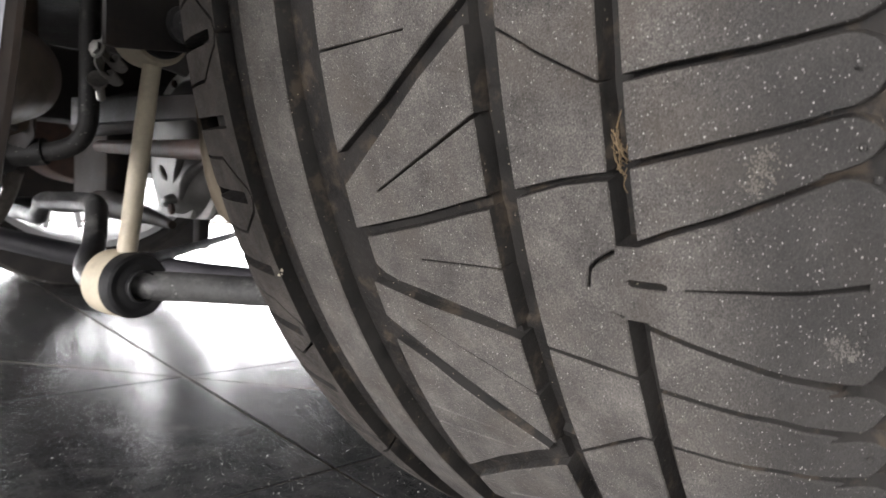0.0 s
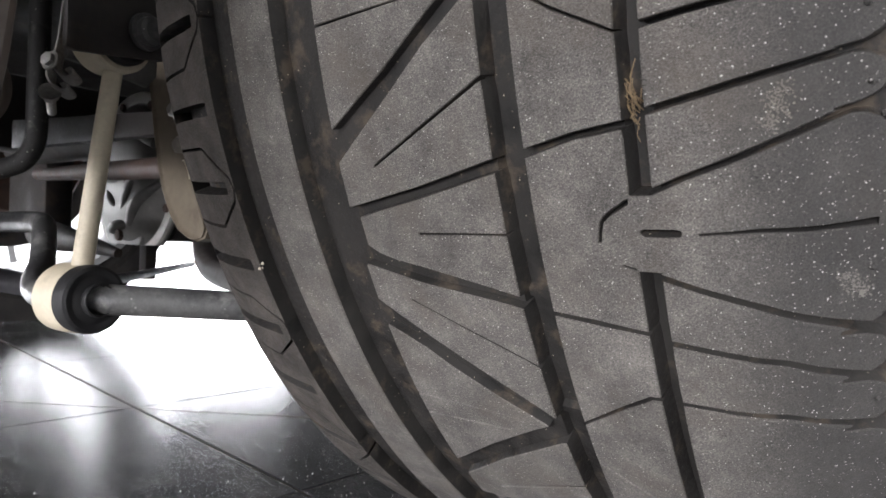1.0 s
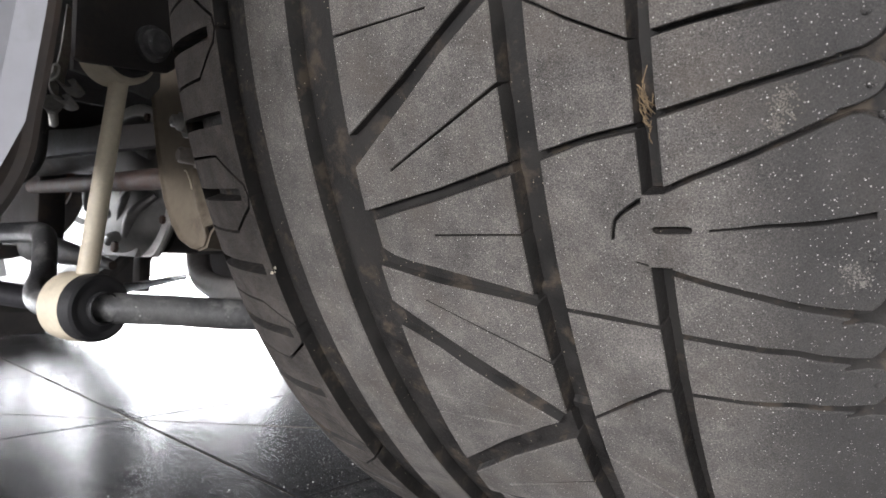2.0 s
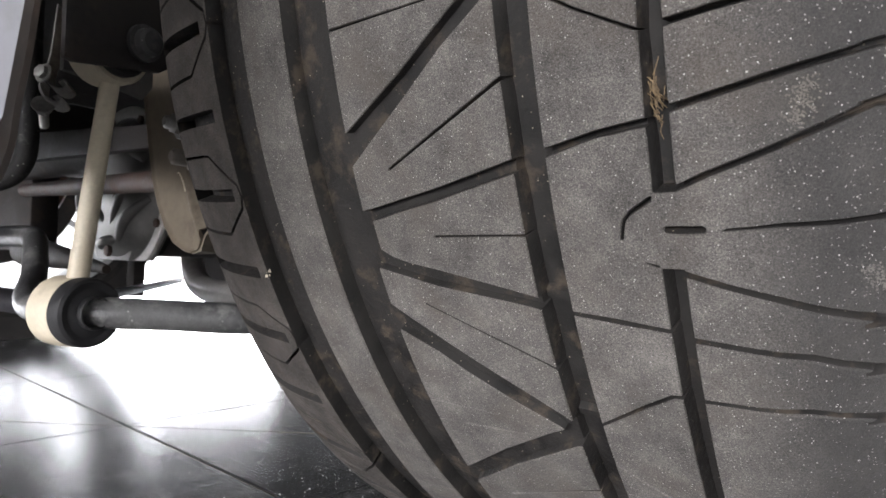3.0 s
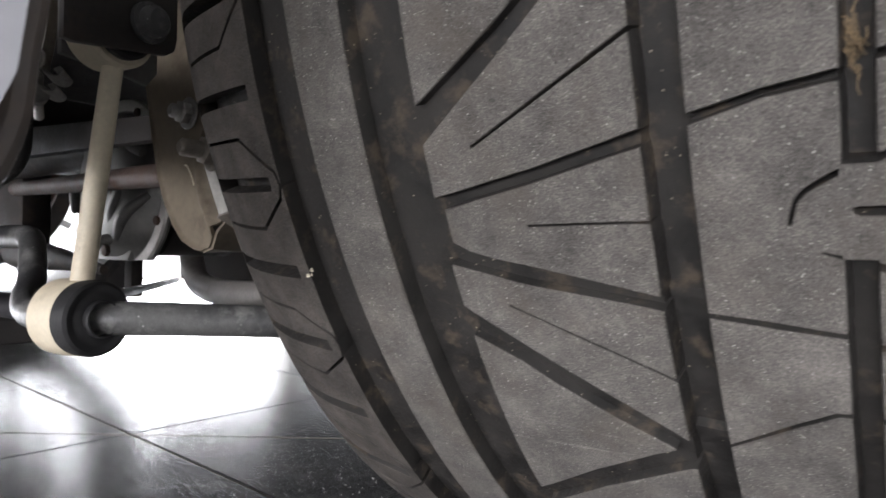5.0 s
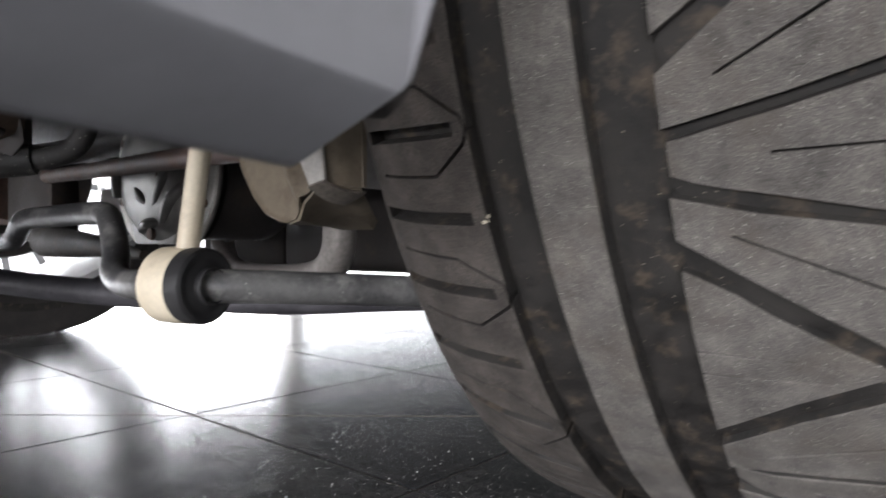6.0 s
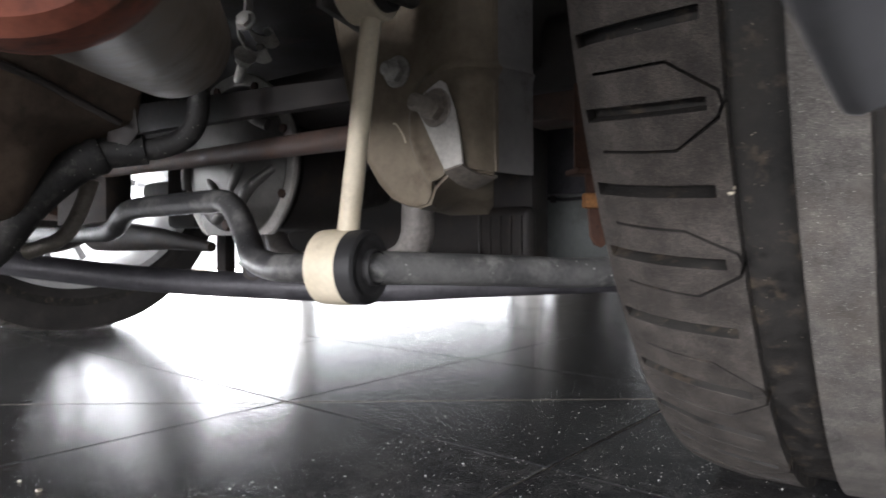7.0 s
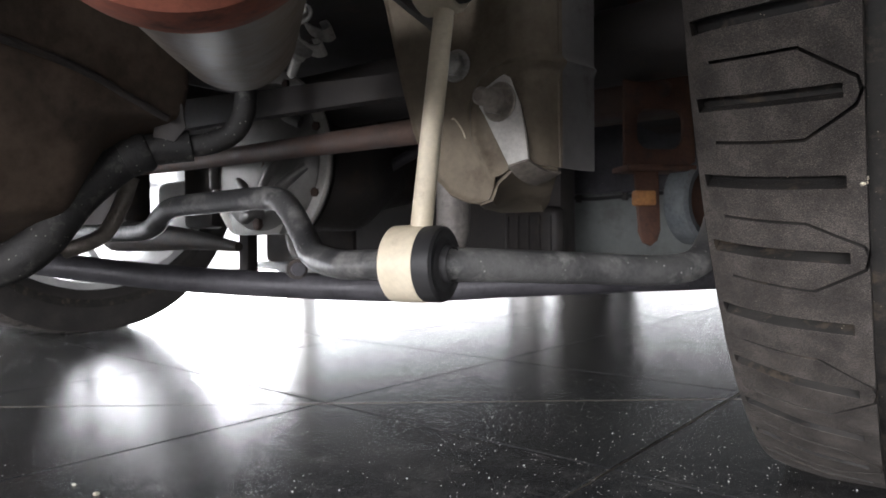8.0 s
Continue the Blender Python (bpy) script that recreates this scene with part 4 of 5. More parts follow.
def pressed_sheet():
    bm = bmesh.new()
    line = []
    for (a, b), (c, d) in zip(PLAN, PLAN[1:]):
        n = max(1, int(math.hypot(c - a, d - b) / 0.002))
        line += [(a + (c - a) * k / n, b + (d - b) * k / n) for k in range(n)]
    line.append(PLAN[-1])
    rings = []
    for i, (u, g) in enumerate(line):
        (a, b), (c, d) = line[max(i - 1, 0)], line[min(i + 1, len(line) - 1)]
        out = Vector((d - b, a - c, 0)).normalized()
        z0 = float(np.interp(u, LOW_U, LOW_Z))
        ring = []
        for k in range(91):
            z = z0 + (0.45 - z0) * (k / 90) ** 1.25
            far, side = near_line(u, z, EMBOSS)
            lift = 0.0050 * math.exp(-((math.copysign(far, side) - 0.0012) / 0.0036) ** 2)
            lift += 0.0022 * math.exp(-((u + 0.336) / 0.007) ** 2) / (1 + math.exp((z - 0.288) / 0.004))
            # A rolled bead along the lower left rim.
            if u < -0.372:
                rim = near_line(u, z, list(zip(LOW_U[:9], LOW_Z[:9])))[0]
                lift += 0.0024 * math.exp(-(rim / 0.0016) ** 2)
            ring.append(bm.verts.new(Vector((u, g, z)) + out * lift))
        rings.append(ring)
    for a, b in zip(rings, rings[1:]):
        for k in range(90):
            bm.faces.new((a[k], b[k], b[k + 1], a[k + 1]))
    bmesh.ops.recalc_face_normals(bm, faces=bm.faces)
    bmesh.ops.solidify(bm, geom=list(bm.faces), thickness=0.0024)
    for f in bm.faces:
        f.material_index = 1 if f.calc_center_median().y > -0.1730 and f.calc_center_median().x > -0.33 else 0
    return bm


part("plate", pressed_sheet(), [M_OLIVE, M_FLANGE], br, "", 50)
part("welded_seam", tube([(-0.3238, -0.1745, 0.2205), (-0.3242, -0.1755, 0.26), (-0.3242, -0.1755, 0.34), (-0.3242, -0.1755, 0.44)], 0.0011, 8, 4), M_OLIVE, br)


def bent_sheet(front, back, thick=0.0022, sag=0.0):
    """A sheet between two edges of equally many points."""
    bm = bmesh.new()
    rows = []
    for k in range(9):
        f = k / 8
        rows.append([bm.verts.new(Vector(a).lerp(Vector(b), f) + Vector((0, 0, -sag * math.sin(math.pi * f)))) for a, b in zip(front, back)])
    for a, b in zip(rows, rows[1:]):
        for i in range(len(front) - 1):
            bm.faces.new((a[i], a[i + 1], b[i + 1], b[i]))
    bmesh.ops.recalc_face_normals(bm, faces=bm.faces)
    bmesh.ops.solidify(bm, geom=list(bm.faces), thickness=thick)
    return bm


# Sheet under the plate that runs back to the rail, and the bent foot of the tag.
part("lower_flange", bent_sheet([(-0.3785, -0.1965, 0.1962), (-0.369, -0.1955, 0.1990), (-0.3645, -0.195, 0.2105), (-0.351, -0.1945, 0.2205), (-0.336, -0.192, 0.2220), (-0.325, -0.176, 0.2205)],
                                [(-0.428, -0.110, 0.1990), (-0.410, -0.111, 0.1950), (-0.390, -0.113, 0.1945), (-0.378, -0.114, 0.1945), (-0.369, -0.115, 0.1945), (-0.362, -0.119, 0.2010)]), M_OLIVE, br, "olive brown lower flange")
part("tag", slab([(-0.3575, 0.2850), (-0.3540, 0.2862), (-0.3495, 0.2835), (-0.3416, 0.264), (-0.3372, 0.2457), (-0.3345, 0.2246), (-0.3505, 0.2212), (-0.3626, 0.2443), (-0.3697, 0.2574), (-0.3752, 0.2664), (-0.3690, 0.2790)],
                 (0, BG - 0.0052, 0), (1, 0, 0), E2, 0.002, 0.0006), M_TAG, br, "pale zinc plated tag")
part("tag_foot", bent_sheet([(-0.3505, BG - 0.0055, 0.2214), (-0.343, BG - 0.0058, 0.2230), (-0.3345, BG - 0.0055, 0.2248)], [(-0.345, -0.172, 0.2105), (-0.335, -0.172, 0.2135), (-0.326, -0.170, 0.2185)], 0.002, 0.003), M_STRAP, br, "bent foot of the tag")
hex_bolt("upper_nut", (-0.3969, BG - 0.001, 0.2997), (0, -1, 0), br, 0.0088, 0.009, stud=0.007)
hex_bolt("stud_nut", (-0.3565, BG - 0.006, 0.2665), (-0.08, -1, 0.03), br, 0.0102, 0.010, M_STRAP, True, 0.016)
part("scratch_mark", tube([(-0.4025, BG - 0.0002, 0.2608), (-0.3995, BG - 0.0002, 0.2600), (-0.3931, BG - 0.0002, 0.2517), (-0.3901, BG - 0.0002, 0.245)], 0.0007, 6, 5), M_CREAM, br, "pale scraped paint mark")

# Muffler.
muf = thing("muffler", "silver exhaust can with a rust red rim hung under the body", "muffler")
MA, MB = Vector((-0.279, -0.503, 0.270)), Vector((-0.4955, -0.320, 0.3075))
MD = (MB - MA).normalized()
L = (MB - MA).length
part("can", lathe([(-0.018, 0.0), (-0.018, 0.034), (-0.01, 0.0388), (0.01, 0.0398), (L * 0.5, 0.0396), (L * 0.85, 0.0385), (L * 0.94, 0.0352), (L * 0.985, 0.027), (L, 0.012), (L + 0.001, 0.0)], MA, MD, 64), M_CAN, muf, "dull brushed silver can")
part("rim_band", lathe([(-0.028, 0.030), (-0.030, 0.040), (-0.026, 0.0445), (-0.016, 0.0462), (-0.004, 0.0457), (0.0, 0.0442), (0.001, 0.0405), (-0.02, 0.036)], MA, MD, 64, closed=True), M_RED, muf, "rust red rim")
part("end_plate", lathe([(-0.022, 0.0), (-0.023, 0.02), (-0.021, 0.03), (-0.016, 0.037)], MA, MD, 48), M_BAR, muf, "dirty grey end plate")

clamp = thing("hose_clamp", "zinc strap clamp with a threaded bolt beside the muffler", "clamp")
CH, CT = Vector((-0.490, -0.2675, 0.3135)), Vector((-0.5165, -0.2555, 0.299))
hex_bolt("clamp_bolt", CH, CT - CH, clamp, 0.0062, 0.010, M_ZINC, True, 0.022)


def ribbon(pts, wide, thick, across):
    """A bent flat strap along pts."""
    bm = bmesh.new()
    path = smooth_path([Vector(q) for q in pts], 5)
    across = Vector(across).normalized() * wide / 2
    rings = []
    for i, q in enumerate(path):
        d = (path[min(i + 1, len(path) - 1)] - path[max(i - 1, 0)]).normalized()
        n = d.cross(across).normalized() * thick / 2
        rings.append([bm.verts.new(q + across + n), bm.verts.new(q - across + n), bm.verts.new(q - across - n), bm.verts.new(q + across - n)])
    for a, b in zip(rings, rings[1:]):
        for i in range(4):
            bm.faces.new((a[i], a[(i + 1) % 4], b[(i + 1) % 4], b[i]))
    bm.faces.new(rings[0])
    bm.faces.new(rings[-1][::-1])
    bmesh.ops.recalc_face_normals(bm, faces=bm.faces)
    return bm


VIEW = (0.25, -0.75, 0.6)
part("strap", ribbon([(-0.505, -0.25, 0.40), (-0.502, -0.255, 0.358), (-0.497, -0.26, 0.340), (-0.487, -0.262, 0.3285), (-0.477, -0.257, 0.323), (-0.4715, -0.254, 0.3255), (-0.474, -0.255, 0.3295), (-0.479, -0.257, 0.3285)], 0.011, 0.0016, VIEW), M_ZINC, clamp)
part("lower_strap", ribbon([(-0.503, -0.262, 0.334), (-0.498, -0.264, 0.324), (-0.492, -0.262, 0.316), (-0.485, -0.258, 0.3125), (-0.4795, -0.255, 0.314), (-0.481, -0.256, 0.3175), (-0.486, -0.258, 0.317)], 0.011, 0.0016, VIEW), M_ZINC, clamp)
hex_bolt("upper_screw", (-0.488, -0.268, 0.338), (0.3, -0.8, 0.2), clamp, 0.006, 0.006)

# Rod, axle, differential.
rod = thing("track_rod", "rusty brown track rod running beside the axle", "rod")
part("bar", tube([(-1.16, -0.039, 0.2898), (-0.925, -0.083, 0.280), (-0.469, -0.169, 0.261), (-0.40, -0.182, 0.258)], 0.0108, 20, 3), M_RUST, rod)

axle = thing("rear_axle", "black rear axle tube with a cast aluminium differential cover", "axle")
part("axle_tube", tube([(-1.36, 0, AXLE_Z), (-0.24, 0, AXLE_Z)], 0.036, 32, 1), M_BLACK, axle)
DC = Vector((-0.815, -0.030, 0.276))


def flat_bottomed(bm, z):
    """Presses whatever lies lower than z flat."""
    for v in bm.verts:
        v.co.z = max(v.co.z, z + 0.02 * (v.co.z - z))
    return bm


part("housing", flat_bottomed(lathe([(-0.06, 0.0), (-0.06, 0.108), (0.02, 0.11), (0.07, 0.09), (0.12, 0.06), (0.2, 0.045), (0.2, 0.0)], (-0.815, 0.045, 0.276), (0, 1, 0), 48), 0.187), M_BLACK, axle)
part("cover", flat_bottomed(lathe([(-0.004, 0.0), (-0.004, 0.114), (0.004, 0.116), (0.007, 0.113), (0.008, 0.100), (0.014, 0.094), (0.028, 0.078), (0.034, 0.055), (0.037, 0.0)], DC, (0, -1, 0), 64), 0.181), M_ALU, axle, "cast aluminium differential cover")
part("cover_flange", flat_bottomed(lathe([(0.001, 0.103), (0.001, 0.1165), (0.006, 0.1195), (0.0095, 0.1175), (0.0098, 0.106), (0.0085, 0.103)], DC, (0, -1, 0), 64, closed=True), 0.181), M_TAG, axle, "pale machined flange of the cover")
for k in range(8):
    t = radians(20 + 45 * k)
    if math.sin(t) < -0.85:
        continue
    hex_bolt("cover_bolt", DC + Vector((0.106 * math.cos(t), -0.007, 0.106 * math.sin(t))), (0, -1, 0), axle, 0.006, 0.007, M_RUST, False)
for a, b in (((0.085, -0.012), (0.03, -0.065)), ((0.066, 0.012), (0.012, -0.05)), ((0.012, -0.05), (-0.03, -0.02)), ((0.03, -0.065), (-0.02, -0.075)), ((-0.06, 0.03), (-0.085, -0.03)), ((0.05, 0.06), (0.088, 0.04)), ((-0.02, 0.07), (-0.06, 0.065))):
    part("cover_rib", tube([DC + Vector((a[0], -0.014, a[1])), DC + Vector(((a[0] + b[0]) / 2, -0.033, (a[1] + b[1]) / 2)), DC + Vector((b[0], -0.026, b[1]))], 0.0075, 12, 4), M_ALU, axle)
for k, w in enumerate((0.008, 0.006, 0.009)):
    part("cast_mark", box((-w / 2, -0.001, -0.0022), (w / 2, 0.001, 0.0022), 0.0006), M_RUST, axle).matrix_local = Matrix.Translation(DC + Vector((0.010 + 0.0085 * k, -0.0345, -0.022 + 0.0068 * k))) @ Matrix.Rotation(radians(-38), 4, "Y")
part("drain_plate", slab([(-0.072, -0.066), (0.045, -0.068), (0.042, -0.086), (0.034, -0.096), (-0.054, -0.096), (-0.062, -0.088)], DC + Vector((0, -0.016, 0)), (1, 0, 0), (0, 0, 1), 0.014, 0.003), M_ALU, axle, "cast lower edge with a rusty plug")
hex_bolt("drain_plug", DC + Vector((0.016, -0.030, -0.083)), (0, -1, 0), axle, 0.008, 0.008, M_RUST, False)

# Long low tube close behind the stabiliser bar.
brace = thing("brace_rod", "thin dark diagonal rod running under the differential", "rod")
part("rod", tube([(-1.36, 0.372, 0.1225), (-1.22, 0.272, 0.127), (-0.95, 0.078, 0.1345), (-0.57, -0.201, 0.1440)], 0.0062, 14, 3), M_DIRTY, brace)
part("end_clamp", lathe([(-0.012, 0.0055), (-0.012, 0.0095), (0.012, 0.0095), (0.012, 0.0055)], (-0.59, -0.186, 0.1435), (0.80, -0.59, 0.02), 20, closed=True), M_BLACK, brace)
low = thing("low_crossbar", "long dark steel crossbar hanging low across the car", "crossbar")
part("bar", tube([(-1.04, -0.306, 0.172), (-0.97, -0.270, 0.151), (-0.898, -0.233, 0.1405), (-0.784, -0.176, 0.1285), (-0.659, -0.113, 0.1215), (-0.546, -0.057, 0.1195), (-0.461, -0.014, 0.1245), (-0.369, 0.032, 0.1295), (-0.274, 0.079, 0.1345), (-0.235, 0.099, 0.138)], 0.0145, 24, 6), M_DIRTY, low)

# Rusty hanger with its eye.
hang = thing("spring_hanger", "brown rusty spring hanger with an oval hole and a rubber eye", "spring hanger")
HE1 = Vector((0.70, 0.71, 0)).normalized()
HO = Vector((-0.337, -0.011, 0.323))
part("plate", slab([(0.0, 0.0), (0.002, 0.004), (0.068, 0.008), (0.072, -0.085), (0.012, -0.088), (0.0, -0.084)], HO, HE1, E2, 0.004, 0.0012,
                   [rounded(0.046, 0.038, 0.012, 5, 0.036, -0.050), rounded(0.016, 0.016, 0.0079, 5, 0.04, -0.012)]), M_RUST2, hang)
part("shelf", box((0, -0.006, -0.006), (0.07, 0.03, 0.0), 0.002), M_RUST2, hang).matrix_local = Matrix.Translation(HO + Vector((0, 0, -0.084))) @ Matrix.Rotation(radians(45.4), 4, "Z")
part("tongue", slab([(0.010, -0.085), (0.034, -0.085), (0.036, -0.145), (0.033, -0.155), (0.026, -0.160), (0.019, -0.157), (0.015, -0.148)], HO, HE1, E2, 0.004, 0.0012), M_RUST2, hang)
part("side_strap", slab([(0.066, 0.10), (0.084, 0.10), (0.083, 0.0), (0.090, -0.013), (0.088, -0.06), (0.092, -0.10), (0.106, -0.163), (0.097, -0.165), (0.083, -0.11), (0.077, -0.066), (0.075, 0.0), (0.066, 0.04)], HO + Vector((0.003, -0.003, 0)), HE1, E2, 0.005, 0.0015), M_RUST2, hang)
part("bolt", box((-0.010, -0.007, -0.007), (0.010, 0.004, 0.007), 0.002), M_ORANGE, hang, "orange rusted bolt head").matrix_local = Matrix.Translation(HO + HE1 * 0.014 + Vector((0.006, -0.006, -0.116))) @ Matrix.Rotation(radians(45.4), 4, "Z")
DISC, DAX = Vector((-0.288, 0.062, 0.206)), Vector((1.0, -0.35, 0)).normalized()
part("eye_ring", lathe([(-0.013, 0.031), (-0.0145, 0.038), (-0.012, 0.0420), (0.010, 0.0420), (0.0125, 0.038), (0.011, 0.031)], DISC, DAX, 48, closed=True), M_BLUE, hang, "dusty blue grey ring")
part("eye_core", lathe([(-0.004, 0.0), (-0.004, 0.032), (0.004, 0.032), (0.004, 0.0)], DISC, DAX, 40), M_RUST2, hang)

# Tank and hose.
tank = thing("fuel_tank", "dirty brown painted tank with a welded seam under the body", "tank")
tb = bmesh.new()
secs = []
for y, k, up in ((-0.75, 0.0, 0.0), (-0.60, 0.3, 0.0), (-0.45, 0.65, 0.0), (-0.36, 0.9, 0.08), (-0.31, 1.0, 0.75), (-0.278, 0.96, 1.0)):
    secs.append([tb.verts.new(q) for q in ((-0.60 - 0.02 * k, y, 0.42), (-0.61 - 0.01 * k, y, 0.30), (-0.622, y, 0.272), (-0.655 - 0.05 * up, y, 0.19 + 0.056 * up), (-0.70 - 0.055 * up, y, 0.165 + 0.06 * up), (-1.1, y, 0.165 + 0.05 * up), (-1.1, y, 0.42))])
for a, b in zip(secs, secs[1:]):
    for i in range(7):
        tb.faces.new((a[i], a[(i + 1) % 7], b[(i + 1) % 7], b[i]))
tb.faces.new(secs[0])
tb.faces.new(secs[-1][::-1])
bmesh.ops.bevel(tb, geom=list(tb.edges), offset=0.006, segments=2, affect="EDGES", profile=0.5)
part("shell", tb, M_TANK, tank, "", 40)
part("seam", tube([(-0.603, -0.72, 0.318), (-0.611, -0.5, 0.311), (-0.614, -0.422, 0.306), (-0.617, -0.368, 0.297), (-0.621, -0.329, 0.284), (-0.622, -0.296, 0.272)], 0.0032, 10, 5), M_BLACK, tank, "dark welded seam")
part("flap", slab([(-0.006, -0.008), (0.003, 0.004), (0.0, 0.024), (-0.02, 0.024), (-0.024, -0.004)], (-0.620, -0.284, 0.262), Vector((0.75, 0.66, 0)), (0, 0, 1), 0.002, 0.0005), M_BLACK, tank, "folded sheet edge")
part("strap", tube([(-0.7225, -0.2725, 0.232), (-0.7285, -0.2765, 0.212), (-0.737, -0.2825, 0.190), (-0.7475, -0.291, 0.174), (-0.775, -0.31, 0.1615)], 0.0075, 14, 5), M_STRAP, tank, "bare steel edge strap")
hose = thing("vent_hose", "dusty black hose hanging under the tank", "hose")
part("hose", tube([(-0.815, -0.41, 0.145), (-0.755, -0.40, 0.146), (-0.708, -0.385, 0.152), (-0.686, -0.368, 0.170), (-0.677, -0.345, 0.205), (-0.667, -0.32, 0.232), (-0.655, -0.306, 0.2445)], 0.0165, 28, 6), M_HOSE, hose)
part("sleeve", tube([(-0.668, -0.322, 0.230), (-0.653, -0.302, 0.2460), (-0.628, -0.270, 0.2530)], 0.0135, 24, 4), M_HOSE, hose, "rough black rubber sleeve")
part("collar", lathe([(-0.012, 0.012), (-0.011, 0.0165), (-0.006, 0.0180), (0.0, 0.0172), (0.006, 0.0182), (0.011, 0.016), (0.012, 0.012)], (-0.655, -0.305, 0.2445), (0.5, 0.75, 0.42), 32), M_HOSE, hose, "lumpy rubber collar")
part("return_pipe", tube([(-0.632, -0.274, 0.252), (-0.617, -0.262, 0.2545), (-0.602, -0.250, 0.262), (-0.593, -0.244, 0.275), (-0.590, -0.242, 0.292), (-0.590, -0.242, 0.33), (-0.590, -0.242, 0.46)], 0.0095, 20, 6), M_HOSE, hose)
exhaust = thing("exhaust_pipe", "dull silver exhaust pipe with a wide bend behind the axle", "exhaust pipe")
part("pipe", tube([(-0.573, 0.048, 0.46), (-0.573, 0.048, 0.30), (-0.573, 0.048, 0.20), (-0.580, 0.050, 0.168), (-0.606, 0.057, 0.147), (-0.66, 0.072, 0.136), (-0.75, 0.099, 0.132), (-0.84, 0.128, 0.131), (-0.92, 0.155, 0.136),
                   (-0.975, 0.176, 0.149), (-1.008, 0.190, 0.172), (-1.025, 0.198, 0.205), (-1.04, 0.205, 0.26)], 0.0205, 28, 6), M_PIPE, exhaust)

# Underbody that shades all this.
under = thing("underbody", "dark dirty floor pan and rails of the car", "underbody")
part("floor_pan", box((-1.62, -1.4, 0.46), (-0.30, 3.6, 0.5), 0.01), M_BLACK, under)
part("wheel_house", box((-0.30, -0.46, 0.74), (-0.05, 0.62, 0.78), 0.01), M_BLACK, under)
part("boot_floor", box((-0.30, -1.36, 0.40), (-0.097, -0.46, 0.44), 0.01), M_BLACK, under)
part("rear_valance", box((-1.62, -1.42, 0.42), (-0.10, -1.38, 0.8), 0.015), M_PAINT, under, "silver grey rear valance")
# Unseen block, added to keep the rear lamp off the inner tyre shoulder.
part("corner_blocker", box((-0.44, -1.40, 0.285), (-0.10, -1.36, 0.44), 0.012), M_PAINT, under, "unseen grey block that shades the tyre shoulder")
part("inner_arch", box((-0.32, -0.62, 0.44), (-0.30, 0.62, 0.78), 0.004), M_BLACK, under)
part("chassis_rail", box((-0.44, -0.16, 0.33), (-0.36, 3.3, 0.46), 0.01), M_BLACK, under, "black chassis rail")
part("chassis_rail", box((-1.26, -1.2, 0.33), (-1.18, 3.3, 0.46), 0.01), M_BLACK, under, "black chassis rail")
part("outer_sill", box((-1.70, 0.5, 0.23), (-1.62, 2.3, 0.6), 0.02), M_PAINT, under, "grey painted sill")
part("grey_panel", box((-0.66, 0.42, 0.115), (-0.10, 0.46, 0.46), 0.02), M_GREY, under, "grey green painted panel")
part("crossmember", box((-0.98, 0.30, 0.135), (-0.55, 0.36, 0.46), 0.015), M_BLACK, under, "black crossmember")
part("crossmember", box((-1.24, 0.30, 0.128), (-0.98, 0.36, 0.46), 0.015), M_BLACK, under, "black crossmember")
part("low_bar", tube([(-1.30, 0.02, 0.186), (-1.12, -0.01, 0.180), (-1.0, -0.02, 0.1745), (-0.90, -0.018, 0.164)], 0.030, 18, 5, 0.007), M_BLACK, under)
part("hose_bracket", box((-1.325, 0.165, 0.20), (-1.228, 0.20, 0.335), 0.012), M_BLACK, under, "dark bracket beside the pale cover")
part("pale_cover", box((-1.458, 0.185, 0.238), (-1.335, 0.235, 0.303), 0.016), M_PLASTIC, under, "pale grey plastic cover")
part("upper_crossbar", slab([(-0.90, 0.303), (-0.36, 0.2915), (-0.36, 0.309), (-0.90, 0.341)], (0, -0.165, 0), (1, 0, 0), (0, 0, 1), 0.012, 0.002), M_BLACK, under, "flat black crossbar")
part("rusty_box", box((-1.43, 0.0, 0.185), (-1.24, 0.05, 0.33), 0.006), M_BLACK, under, "dark rusty box section")
part("stay", box((-1.024, 0.075, 0.115), (-1.000, 0.095, 0.20), 0.002), M_BLACK, under)
part("end_cover", box((-0.638, 0.272, 0.132), (-0.540, 0.299, 0.222), 0.013, 4), M_BLACK, under, "ribbed blue black end cover")
for k in range(5):
    part("cover_rib", tube([(-0.627 + 0.018 * k, 0.2715, 0.15), (-0.627 + 0.018 * k, 0.2705, 0.18), (-0.627 + 0.018 * k, 0.2715, 0.208)], 0.0022, 10, 3), M_BLACK, under)
# Makes the grey green panel dark above the brake line.
part("upper_slab", box((-0.655, 0.396, 0.246), (-0.11, 0.419, 0.455), 0.006), M_DIRTY, under, "dark slab before the upper half of the panel")
part("brown_rail", box((-0.44, 0.06, 0.30), (-0.26, 0.12, 0.42), 0.006), M_RUST, under, "brown rusty rail")
part("gearbox", box((-0.92, 0.9, 0.27), (-0.58, 2.3, 0.45), 0.06, 4), M_BLACK, under, "dark gearbox and drive train")

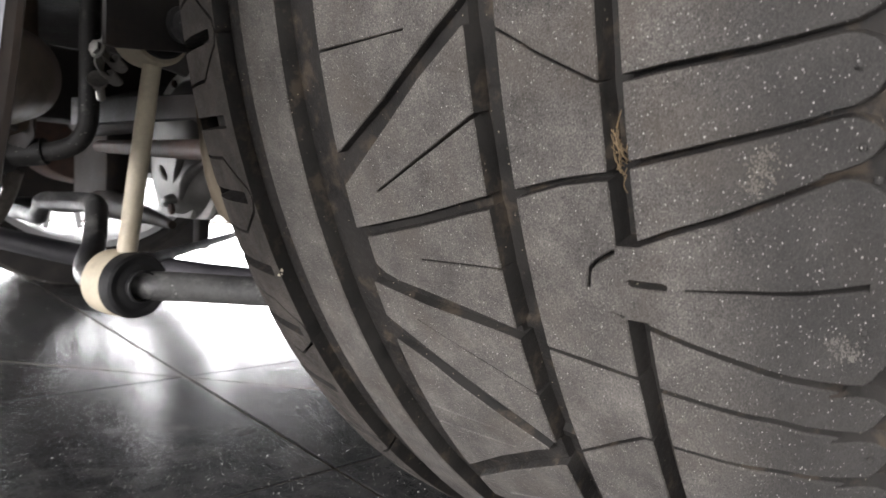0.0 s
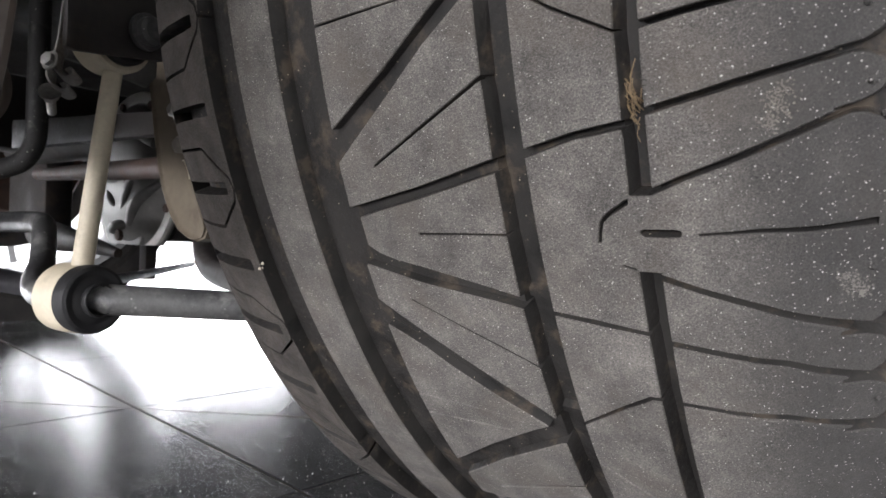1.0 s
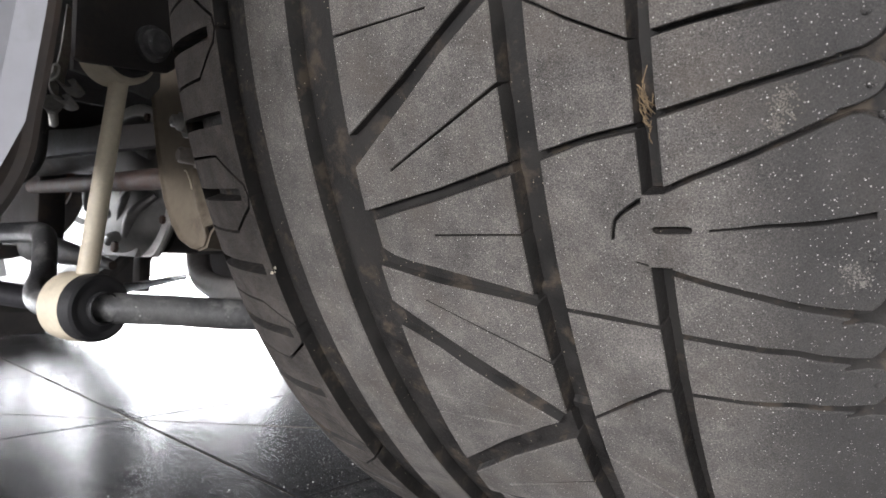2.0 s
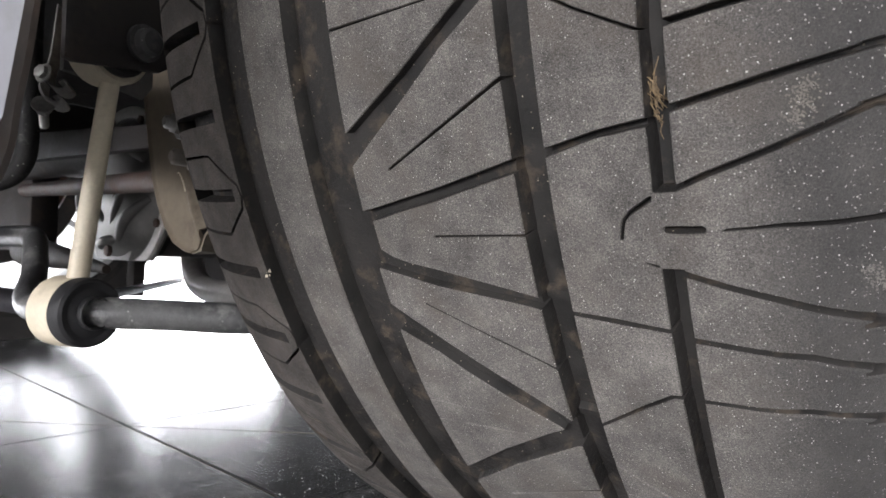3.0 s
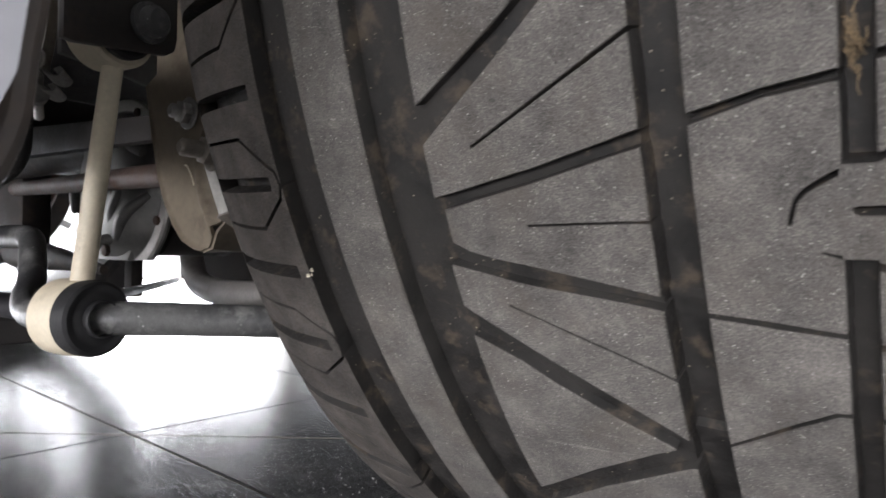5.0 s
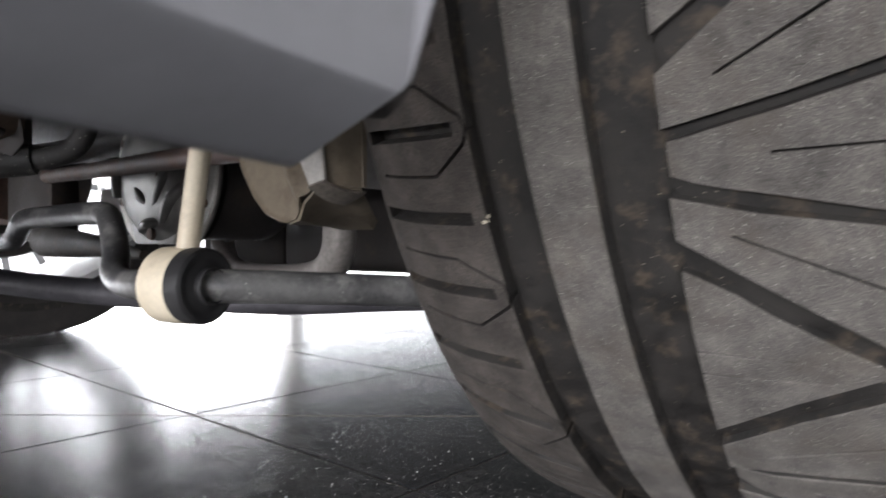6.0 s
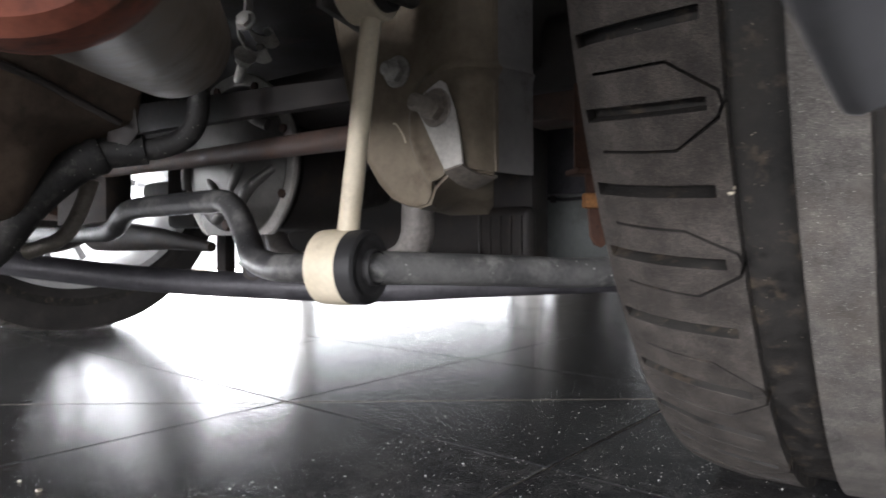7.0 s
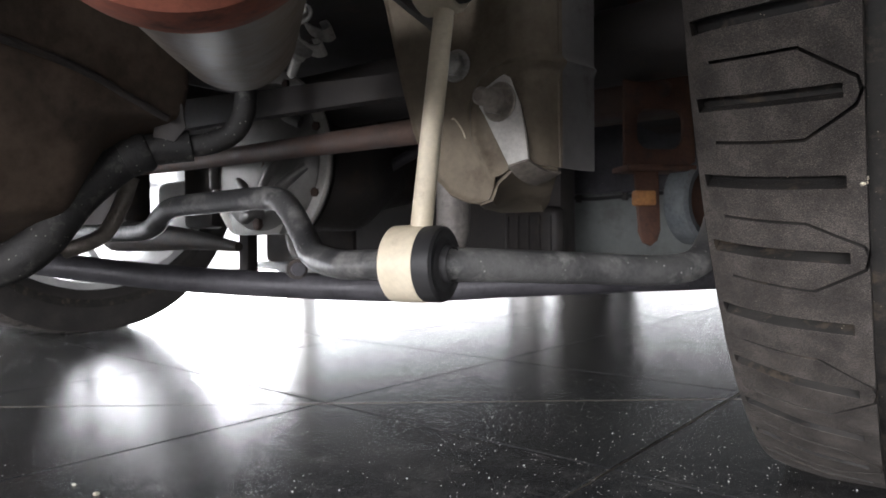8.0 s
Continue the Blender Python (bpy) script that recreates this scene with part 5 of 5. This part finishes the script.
part("diagonal_strut", tube([(-0.90, 0.12, 0.192), (-0.838, 0.12, 0.208), (-0.79, 0.12, 0.249), (-0.724, 0.12, 0.282), (-0.64, 0.12, 0.31)], 0.008, 14, 5), M_DIRTY, under, "dim grey diagonal strut")
cable = thing("brake_line", "thin black brake line clipped to the grey green panel", "cable")
part("line", tube([(-0.64, 0.416, 0.275), (-0.615, 0.416, 0.252), (-0.589, 0.416, 0.243), (-0.558, 0.416, 0.239), (-0.519, 0.416, 0.240), (-0.46, 0.416, 0.242), (-0.30, 0.416, 0.25)], 0.0032, 10, 5), M_RUBBER, cable)
for u in (-0.575, -0.495):
    part("clip", box((u - 0.004, 0.4125, 0.234), (u + 0.004, 0.4205, 0.247), 0.0012), M_BLACK, cable)

# ---- small things on the floor ----
crumbs = bmesh.new()
for k in range(2100):
    u, g = (random.gauss(-0.30, 0.13), random.gauss(-0.14, 0.15)) if k % 7 < 3 else (random.gauss(-0.40, 0.22), random.gauss(-0.16, 0.22))
    if -0.24 < u < 0.13 and abs(g) < 0.05:
        continue
    s = random.uniform(0.00010, 0.00034) * (1.9 if k % 19 == 0 else 1.0)
    bmesh.ops.create_icosphere(crumbs, subdivisions=1, radius=s, matrix=Matrix.Translation((u, g, s * 0.5)))
tagged(part("dust_crumbs", crumbs, M_GRIT, floor_ob, "", 0), "pale crumbs of grit on the tiles", kind="stuff")


def chip(u, g, size, label):
    """A small broken crumb lying on the tiles."""
    bm = bmesh.new()
    bmesh.ops.create_icosphere(bm, subdivisions=2, radius=size)
    for v in bm.verts:
        v.co = Vector((v.co.x * random.uniform(0.8, 1.3), v.co.y * random.uniform(0.6, 1.1), (v.co.z + size * 0.3) * random.uniform(0.35, 0.55)))
    low_z = min(v.co.z for v in bm.verts)
    for v in bm.verts:
        v.co += Vector((u, g, -low_z))
    part("crumb", bm, M_STRAW, thing("crumb", label, "crumb", "crumbs on the floor"), "", 25)


chip(-0.591, -0.388, 0.0016, "small pale crumb lying on the dark tile")
chip(-0.56, -0.388, 0.0024, "broken beige crumb lying on the dark tile")
